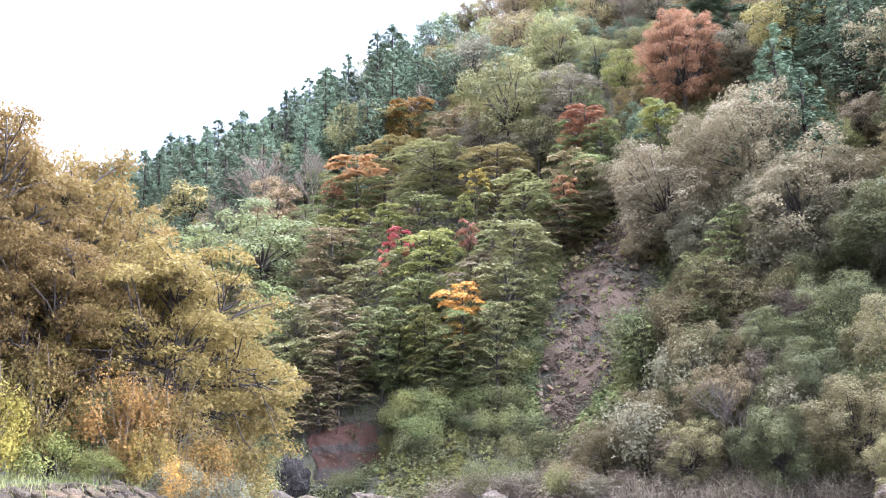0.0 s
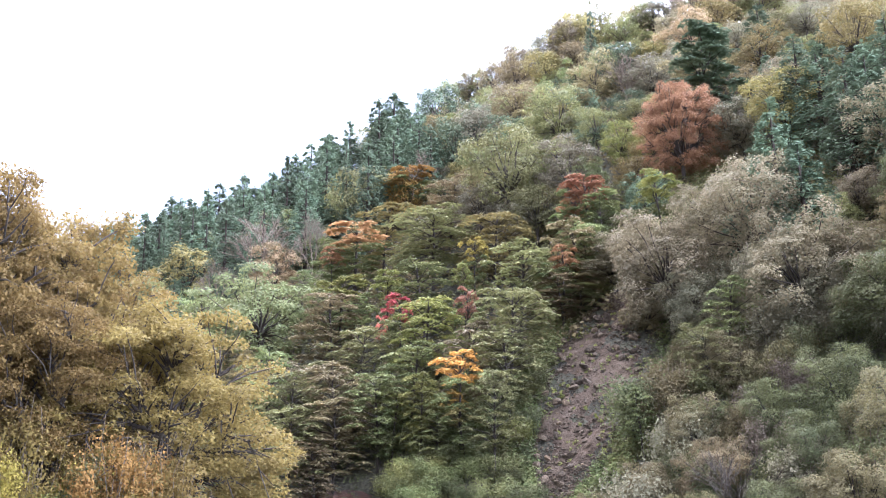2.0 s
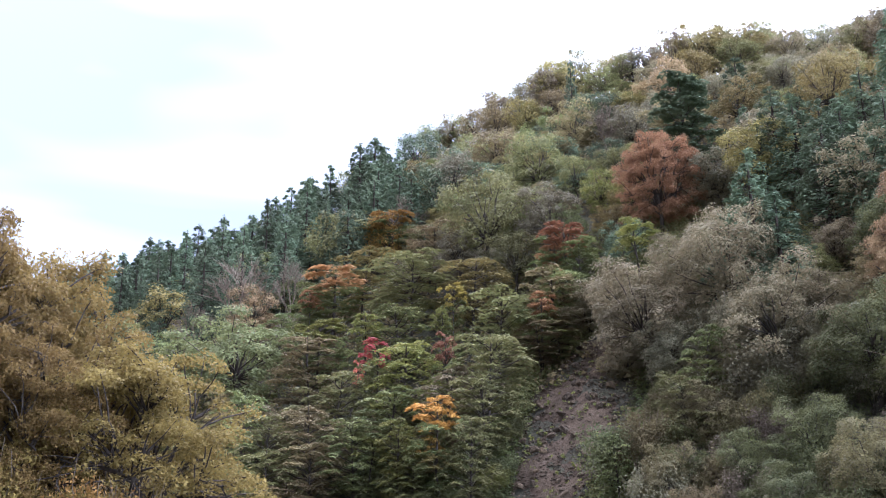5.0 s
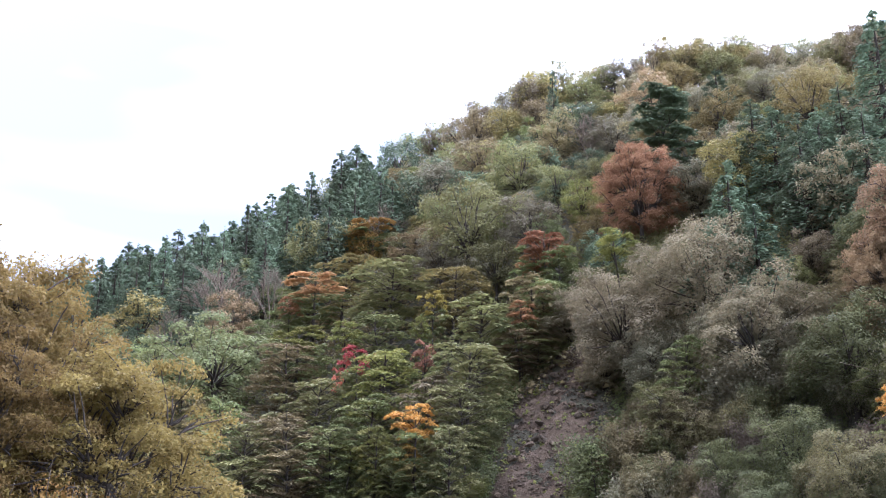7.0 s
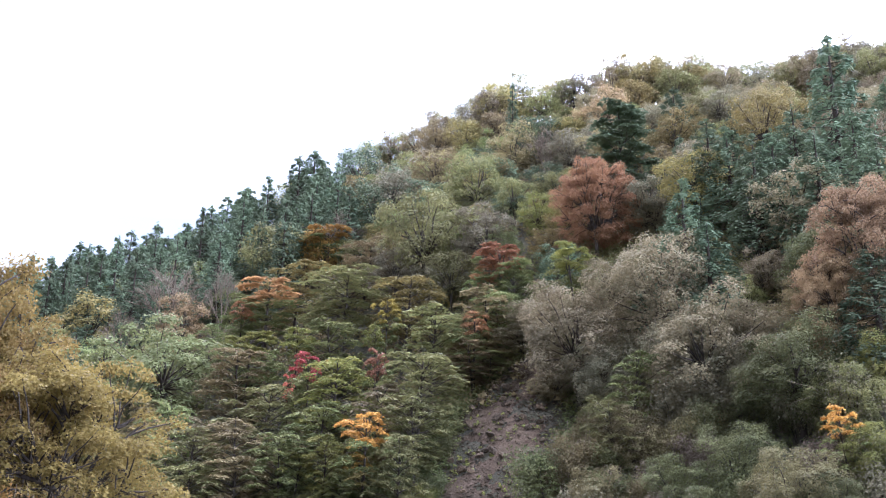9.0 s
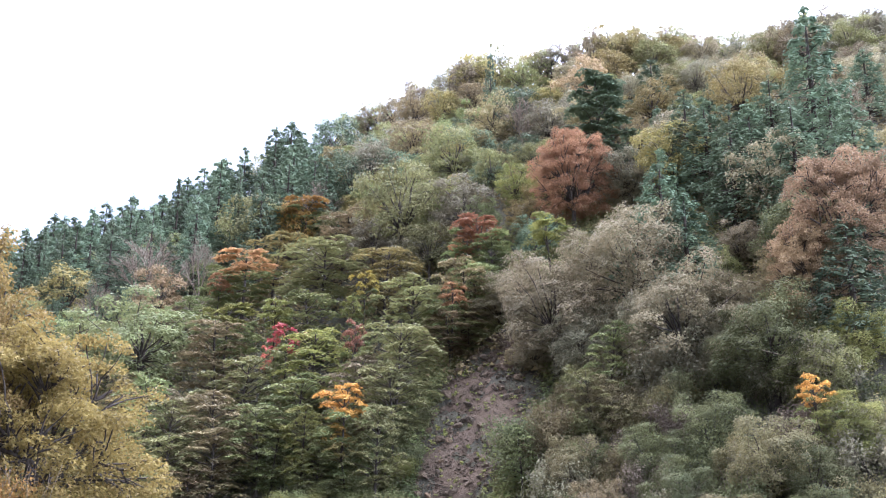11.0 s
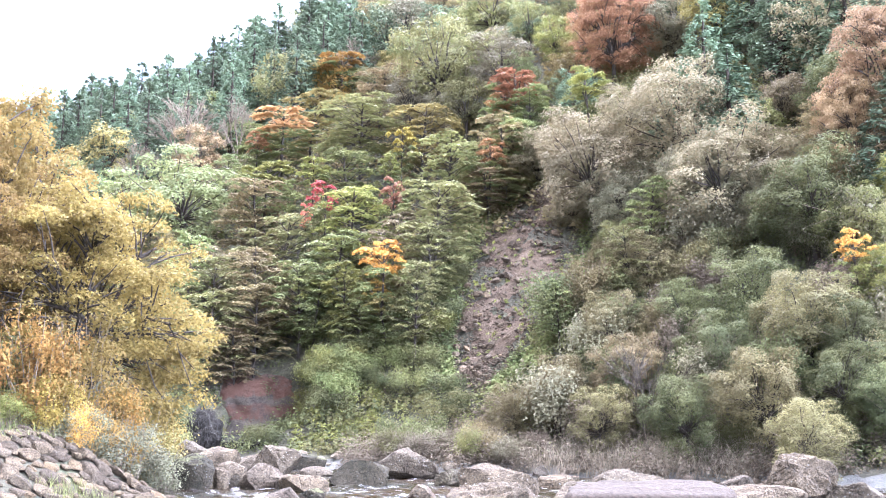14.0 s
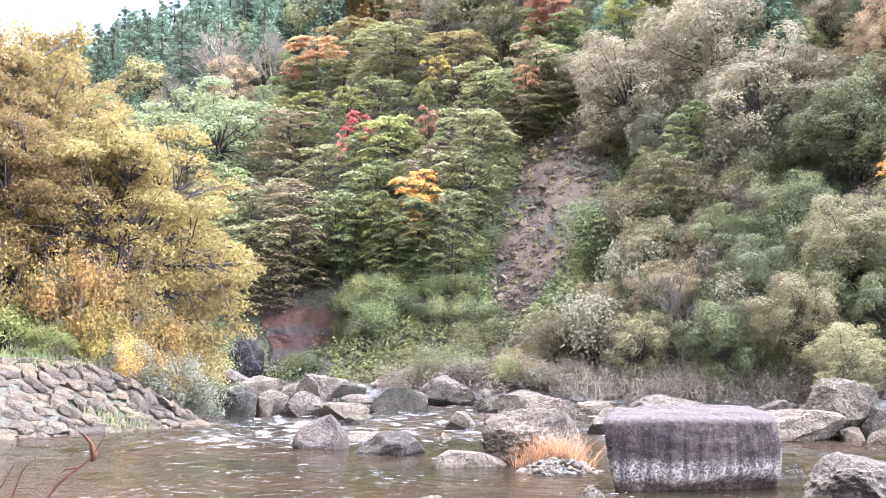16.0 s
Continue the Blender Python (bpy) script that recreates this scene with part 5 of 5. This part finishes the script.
boulder("pale", -6.83, 43.01, 1.20, 0.96, 0.68, "pale rock at the river bend", 413, square=0.2, cuts=7)
boulder("pale", -6.08, 36.22, 0.58, 0.46, 0.73, "small pale brown rock", 420, square=0.2, cuts=7)
boulder("rock", -5.66, 36.50, 0.51, 0.41, 0.45, "small grey rock at the bend", 427, square=0.2, cuts=7)
boulder("mossy", -6.98, 35.76, 1.64, 1.48, 1.18, "moss-covered brown rock below the willow bush", 434, square=0.3, cuts=6)
boulder("rock", 10.09, 27.56, 2.21, 1.66, 1.54, "large upright grey boulder on the shore rocks", 441, square=0.35, cuts=9, rough=0.14, level=5)
boulder("pale", 8.70, 27.07, 2.97, 2.08, 0.76, "broad pale rock shelf on the shore", 448, square=0.3, cuts=9, rough=0.13)
boulder("rock", 6.99, 33.98, 2.65, 1.86, 0.83, "long grey rock behind the huge boulder", 455, square=0.3, cuts=9)
boulder("rock", 4.82, 29.31, 1.87, 1.49, 0.68, "grey rounded rock behind the huge boulder", 462, square=0.25, cuts=7)
boulder("rock", 10.29, 33.04, 1.10, 0.88, 0.70, "grey rock on the shore", 469, square=0.2, cuts=8)
boulder("pale", 2.07, 15.15, 0.75, 0.60, 0.34, "pale pointed rock in the near shallows", 476, square=0.0, cuts=3, peak=0.6)
boulder("pale", 10.26, 26.73, 0.66, 0.53, 0.33, "small smooth pale rock", 483, square=0.0, cuts=4)
boulder("pale", 10.54, 25.64, 0.74, 0.59, 0.36, "small smooth pale rock", 490, square=0.0, cuts=4)
boulder("mossy", 6.11, 18.87, 0.50, 0.45, 0.25, "low mossy rock in the shallows", 497, square=0.1, cuts=4)
boulder("pale", -0.18, 15.70, 0.46, 0.37, 0.11, "flat pale rock just above the water", 504, square=0.1, cuts=4)
boulder("rock", 5.44, 38.38, 1.56, 0.94, 0.43, "long flat grey rock by the far bank", 511, square=0.35, cuts=5)
boulder("rock", 5.78, 45.61, 0.73, 0.59, 0.46, "small round grey rock by the far bank", 518, square=0.0, cuts=4)
boulder("pale", -3.66, 44.84, 1.44, 1.01, 0.40, "pale rock by the far bank", 525, square=0.1, cuts=6)
boulder("rock", 11.37, 27.13, 1.81, 1.45, 0.85, "grey boulder at the edge of the shallows", 532, square=0.2, cuts=7)
boulder("rock", -8.3, 47.4, 2.3, 1.7, 1.15, "dark grey boulder below the outcrop", 546, square=0.25, cuts=7)
boulder("pale", -6.5, 48.6, 2.0, 1.4, 0.85, "pale broken boulder below the red earth", 553, square=0.2, cuts=8)
boulder("mossy", -4.6, 49.6, 2.2, 1.5, 0.8, "mossy boulder at the foot of the slope", 560, square=0.3, cuts=6)
boulder("rock", -9.8, 50.2, 2.2, 1.8, 1.4, "grey boulder leaning under the outcrop", 567, square=0.3, cuts=7)
boulder("pale", 0.05, 26.96, 0.36, 0.29, 0.17, "pale rock in the rapids", 539, square=0.1, cuts=6)

# ---- the stone revetment of the left bank ----
revetment = tagged(new("stone_revetment"), "sloping bank of rounded grey stones set by hand", "stone bank", "", "structure")
COBBLES = [rock_mesh("stone", M["cobble"], 700 + k, 1.0, 0.78, 0.62, square=0.35, cuts=5, rough=0.06, level=3) for k in range(6)]
cob_rng = np.random.default_rng(4)
edge = np.array([(-6.5, 32.6), (-8.5, 29.3), (-11.2, 26.0), (-15.0, 21.0), (-17.5, 17.5)])
steps_along = np.concatenate([[0], np.cumsum(np.linalg.norm(np.diff(edge, axis=0), axis=1))])
inward = unit(np.array([-0.79, 0.61]))
laid = 0
for row in range(15):
    u = 0.1 + 0.22 * (row % 2)
    while u < steps_along[-1] and laid < 300:
        big = cob_rng.uniform(0.28, 0.64)
        u += big * 0.96
        x0, y0 = np.interp(u, steps_along, edge[:, 0]), np.interp(u, steps_along, edge[:, 1])
        x, y = x0 + inward[0] * (0.02 + row * 0.34) + cob_rng.normal(0, 0.05), y0 + inward[1] * (0.02 + row * 0.34) + cob_rng.normal(0, 0.05)
        d = float(bank_depth(np.array([x]), np.array([y]))[0])
        if d < -0.25 or d > 4.3 or x / y < -0.53 or (row > 4 and d < row * 0.18):
            continue
        z = land_at(x, y)
        gx_, gy_ = (land_at(x + 0.2, y) - z) / 0.2, (land_at(x, y + 0.2) - z) / 0.2
        up = Vector((-gx_, -gy_, 1)).normalized()
        m = up.to_track_quat("Z", "Y").to_matrix().to_4x4() @ pose(0, 0, 0, *cob_rng.uniform(-14, 14, 2), cob_rng.uniform(-30, 30) - 50)
        ob = part("stone", COBBLES[int(cob_rng.integers(6))], revetment)
        ob.matrix_basis = Matrix.Translation((x, y, z - 0.03)) @ m @ Matrix.Diagonal((big * 1.12, big * 1.12 * cob_rng.uniform(0.75, 1.0), big * cob_rng.uniform(0.5, 0.8), 1))
        laid += 1

# ---- red earth cut and the dark overhanging outcrop at the bend ----
def cut_face(name, tone, x0, x1, y, z0, z1, back, seed, label, ledge=0.35):
    """A steep bare face cut into the slope: uneven ledges, its rims bent back into the hill."""
    across, along = 80, 60
    u, v = np.meshgrid(np.linspace(0, 1, across), np.linspace(0, 1, along))
    rim = np.clip(np.minimum(np.minimum(u, 1 - u) * 5, np.minimum(v, 1 - v) * 5), 0, 1)
    X = x0 + (x1 - x0) * (u + 0.05 * np.sin(v * 9 + seed))
    Z = z0 + (z1 - z0) * (v + 0.04 * np.sin(u * 7 + seed * 2) + 0.05 * wavy(u * 30, v * 3, seed))
    Y = y + back * v + 0.35 - ledge * rim + 1.2 * (1 - rim) + 0.28 * wavy(X * 3.4, Z * 4.2, seed) + 0.16 * wavy(X * 9, Z * 8, seed + 1) + 0.07 * np.round(np.sin(Z * 3.1 + 0.5 * np.sin(X * 2)))
    i, j = np.meshgrid(np.arange(along - 1), np.arange(across - 1), indexing="ij")
    q = np.stack([i * across + j, i * across + j + 1, (i + 1) * across + j + 1, (i + 1) * across + j], -1).reshape(-1, 4)
    return tagged(new(name, mesh_of(name, np.stack([X, Y, Z], -1).reshape(-1, 3), q, M[tone], True)), label, "cliff", "", "structure")


cut_face("soil_cliff", "strata", -11.6, -4.6, 60.6, 0.6, 5.6, 2.1, 5.0, "dark soil cut with two seams of red earth")
cut_face("dark_cliff_foot", "outcrop", -11.4, -3.4, 56.2, -0.5, 1.4, 0.8, 3.0, "dark wet rock at the foot of the red earth")
ob = new("dark_outcrop", rock_mesh("dark_outcrop", M["outcrop"], 68, 2.7, 3.6, 4.3, square=0.3, cuts=6, rough=0.2, level=5, taper=0.75))
ob.matrix_basis = pose(-11.0, 56.2, -1.1, -10, 12, 28)
tagged(ob, "dark overhanging rock with moss and pale lichen", "cliff", "", "structure")

# ---- left bank: golden trees and bushes ----
plant("airy", "gold", -11.6, 38.4, 10.3, 4.7, "behind the stone bank")
plant("airy", "gold", -19.6, 37.4, 15.0, 5.0, "behind the stone bank")
plant("airy", "gold", -17.4, 42.0, 13.8, 5.4, "behind the stone bank")
plant("airy", "gold", -15.2, 36.6, 9.4, 3.6, "behind the stone bank")
for tone, what, x, y, high, wide in [("amber", "fineshrub", -11.9, 34.2, 3.9, 1.9), ("gold", "fineshrub", -10.5, 34.7, 4.1, 1.9), ("amber", "fineshrub", -9.3, 34.9, 3.1, 1.5), ("yellow", "fineshrub", -10.9, 33.5, 2.2, 1.2),
                                     ("vine", "shrub", -13.1, 34.4, 3.2, 1.0), ("lime", "shrub", -13.8, 33.4, 1.8, 1.3), ("lime", "fineshrub", -12.0, 32.7, 1.2, 0.9), ("orange", "fineshrub", -10.0, 33.7, 1.7, 0.8),
                                     ("gold", "fineshrub", -14.8, 34.2, 4.4, 1.9), ("yellow", "fineshrub", -16.0, 33.4, 3.2, 1.6), ("yellow", "fineshrub", -13.2, 35.8, 3.4, 1.6), ("gold", "fineshrub", -9.0, 37.0, 3.4, 1.7), ("ochre", "fineshrub", -8.2, 36.2, 2.2, 1.2)]:
    plant(what, tone, x, y, high, wide, "above the stone bank")
for x, y, high, wide in [(-8.7, 34.3, 2.0, 1.4), (-9.8, 33.6, 1.7, 1.1), (-7.8, 35.2, 1.6, 1.0)]:
    plant("fineshrub", "willow", x, y, high, wide, "at the river's edge")

for tone, x, y, high, wide in [("lime", -10.6, 58.2, 1.8, 1.2), ("vine", -7.6, 56.6, 1.5, 1.1), ("olive", -11.4, 53.6, 2.6, 1.4), ("vine", -12.0, 54.6, 3.8, 1.4)]:
    plant("shrub", tone, x, y, high, wide, "beside the dark outcrop")

# ---- bushes along the foot of the slope ----
bush_rng = np.random.default_rng(8)
for k in range(120):
    x = bush_rng.uniform(-12, 24)
    t = bush_rng.uniform(-0.015, 0.16)
    y = float(np.interp(x, BASE_X, BASE_Y)) + t * 90
    if abs(x / y) > 0.5 or not bool(off_scar(np.array([x]), np.array([y]))[0]) or (x < 6.5 and bush_rng.random() < 0.45) or (x < -4.5 and t < 0.09) or (0.03 < x / y < 0.142 and t > 0.02):
        continue
    tones = ["scrub", "brush", "scrub", "vine", "grey", "vine"] if x > 5 else ["vine", "olive", "vine", "tan"]
    high = bush_rng.uniform(1.6, 3.4) * (1.15 if x > 6 else 0.7)
    plant("fineshrub" if bush_rng.random() < 0.3 else "shrub", tones[int(bush_rng.integers(len(tones)))], x, y, high, high * bush_rng.uniform(0.5, 0.75), "along the far bank")
for k in range(26):
    x = bush_rng.uniform(-5.5, 2.6)
    y = float(np.interp(x, BASE_X, BASE_Y)) + bush_rng.uniform(0.02, 0.115) * 88
    high = bush_rng.uniform(1.3, 2.4)
    plant("shrub", ["vine", "olive", "vine", "maple"][k % 4], x, y, high, high * 0.75, "below the maples")
for k in range(14):
    x = bush_rng.uniform(-11.5, 1.5)
    y = float(np.interp(x, BASE_X, BASE_Y)) + bush_rng.uniform(0.085, 0.16) * 88
    high = bush_rng.uniform(2.0, 3.2)
    plant("shrub", ["vine", "olive", "maple", "tan"][k % 4], x, y, high, high * 0.62, "under the maples")
for k in range(9):
    x = -1.0 + k * 0.85 + bush_rng.uniform(-0.3, 0.3)
    y = float(np.interp(x, BASE_X, BASE_Y)) - bush_rng.uniform(0.2, 1.8)
    plant("fineshrub", ["brush", "olive", "brush", "grey"][k % 4], x, y, bush_rng.uniform(1.1, 1.8), bush_rng.uniform(0.9, 1.3), "along the far bank")
for k in range(22):
    x = -5.2 + k * 0.36 + bush_rng.uniform(-0.3, 0.3)
    y = float(np.interp(x, BASE_X, BASE_Y)) + bush_rng.uniform(0.05, 0.15) * 88
    high = bush_rng.uniform(1.2, 2.6)
    plant(["fineshrub", "shrub"][k % 2], ["lime", "vine", "maple", "lime", "green"][k % 5], x, y, high, high * 0.7, "below the maples")
plant("dark_bare", "mauve", 10.4, 46.2, 5.2, 2.4, "below the slope")


# ---- pebbles and shore stones ----
def pebbles(name, xs, ys, size, label, seed, tone="pebble", lift=0.0):
    """Many small rounded stones in one mesh."""
    rng = np.random.default_rng(seed)
    bm = bmesh.new()
    bmesh.ops.create_icosphere(bm, subdivisions=1, radius=0.5)
    base = np.array([v.co for v in bm.verts])
    faces = np.array([[v.index for v in f.verts] for f in bm.faces])
    bm.free()
    n = len(xs)
    s = size[0] + (size[1] - size[0]) * rng.random(n) ** 2.5
    v = base[None] * (1 + rng.normal(0, 0.12, (n, len(base), 1))) * np.stack([s, s * rng.uniform(0.6, 1, n), s * rng.uniform(0.45, 0.75, n)], 1)[:, None]
    a = rng.uniform(0, 6.28, n)[:, None]
    x, y = v[..., 0] * np.cos(a) - v[..., 1] * np.sin(a), v[..., 0] * np.sin(a) + v[..., 1] * np.cos(a)
    v = np.stack([x + xs[:, None], y + ys[:, None], v[..., 2] + land(xs, ys)[:, None] + 0.25 * s[:, None] + lift], -1)
    f = faces[None] + (np.arange(n) * len(base))[:, None, None]
    return tagged(new(name, mesh_of(name, v.reshape(-1, 3), f.reshape(-1, 3), M[tone], True)), label, "pebbles", "", "stuff")


pebbles("pebbles", *spots(51, 0.8, 4.0, 18.3, 21.4, 2200, lambda x, y: land(x, y) > -0.12), (0.05, 0.16), "small pale pebbles on a gravel bar", 71)
pebbles("shore_stones", *spots(52, 4, 15, 24.5, 46, 900, lambda x, y: (land(x, y) > -0.25) & (slope_part(x, y) < 0.0)), (0.12, 0.7), "loose grey stones along the shore", 72)
pebbles("shore_stones", *spots(53, -9, 5, 40, 54, 420, lambda x, y: (land(x, y) > -0.35) & (slope_part(x, y) < 0.0) & (bank_depth(x, y) < 0)), (0.15, 0.8), "loose grey stones along the far bank", 73)

pebbles("rubble", *scar_places(82, 3600, 0.0, 1.0), (0.05, 0.24), "loose brown rubble on the landslide", 74, "rubble", 0.09)

# ---- the dry twig in front of the camera ----
twig_rng = np.random.default_rng(2)
twig = tagged(new("dry_twig"), "dry reddish-brown twig with a curled dead leaf", "twig")
twig.location = (-1.02, 2.5, 0.5)


def twig_line(name, pts, r0, r1):
    p = np.array(pts, float) - [-1.02, 2.5, 0.5]
    part(name, mesh_of(name, *tube(p, np.linspace(r0, r1, len(p)), 7), M["twig"], True), twig)


twig_line("stem", [(-1.02, 2.5, 0.5), (-1.03, 2.5, 1.3)] + [(-0.986, 2.5, 1.76), (-0.942, 2.5, 1.837), (-0.893, 2.5, 1.895), (-0.848, 2.5, 1.93), (-0.825, 2.5, 1.949), (-0.807, 2.5, 1.973), (-0.789, 2.5, 2.005)], 0.0065, 0.0014)
twig_line("shoot", [(-1.03, 2.5, 1.3)] + [(-1.048, 2.5, 1.837), (-1.031, 2.5, 1.882), (-1.0, 2.5, 1.936)], 0.004, 0.0012)
twig_line("shoot", [(-1.03, 2.5, 1.3)] + [(-1.009, 2.5, 1.824), (-0.997, 2.5, 1.873), (-0.98, 2.5, 1.925), (-0.964, 2.5, 1.94)], 0.004, 0.0012)
twig_line("spur", [(-0.848, 2.5, 1.93), (-0.877, 2.5, 1.927), (-0.89, 2.5, 1.917)], 0.003, 0.0015)
line = np.array([(-0.82, 2.5, 1.943), (-0.812, 2.5, 1.962), (-0.82, 2.5, 1.985), (-0.835, 2.5, 2.003), (-0.854, 2.5, 2.015)]) - [-1.02, 2.5, 0.5]
girth = np.array([0.002, 0.012, 0.006, 0.009, 0.002])[:, None]
curl = np.stack([line + [-1.2, 0.3, 0.3] * girth, line + [-0.1, -0.5, 0.1] * girth, line + [0.9, 0.2, -0.5] * girth, line + [0.1, 0.1, 0] * girth], 1).reshape(-1, 3)
ring = [[4 * k + j, 4 * k + (j + 1) % 4, 4 * k + 4 + (j + 1) % 4, 4 * k + 4 + j] for k in range(4) for j in range(4)] + [[3, 2, 1, 0], [16, 17, 18, 19]]
part("dead_leaf", mesh_of("dead_leaf", curl, ring, M["dead_leaf"], True), twig, "curled dry brown leaf")
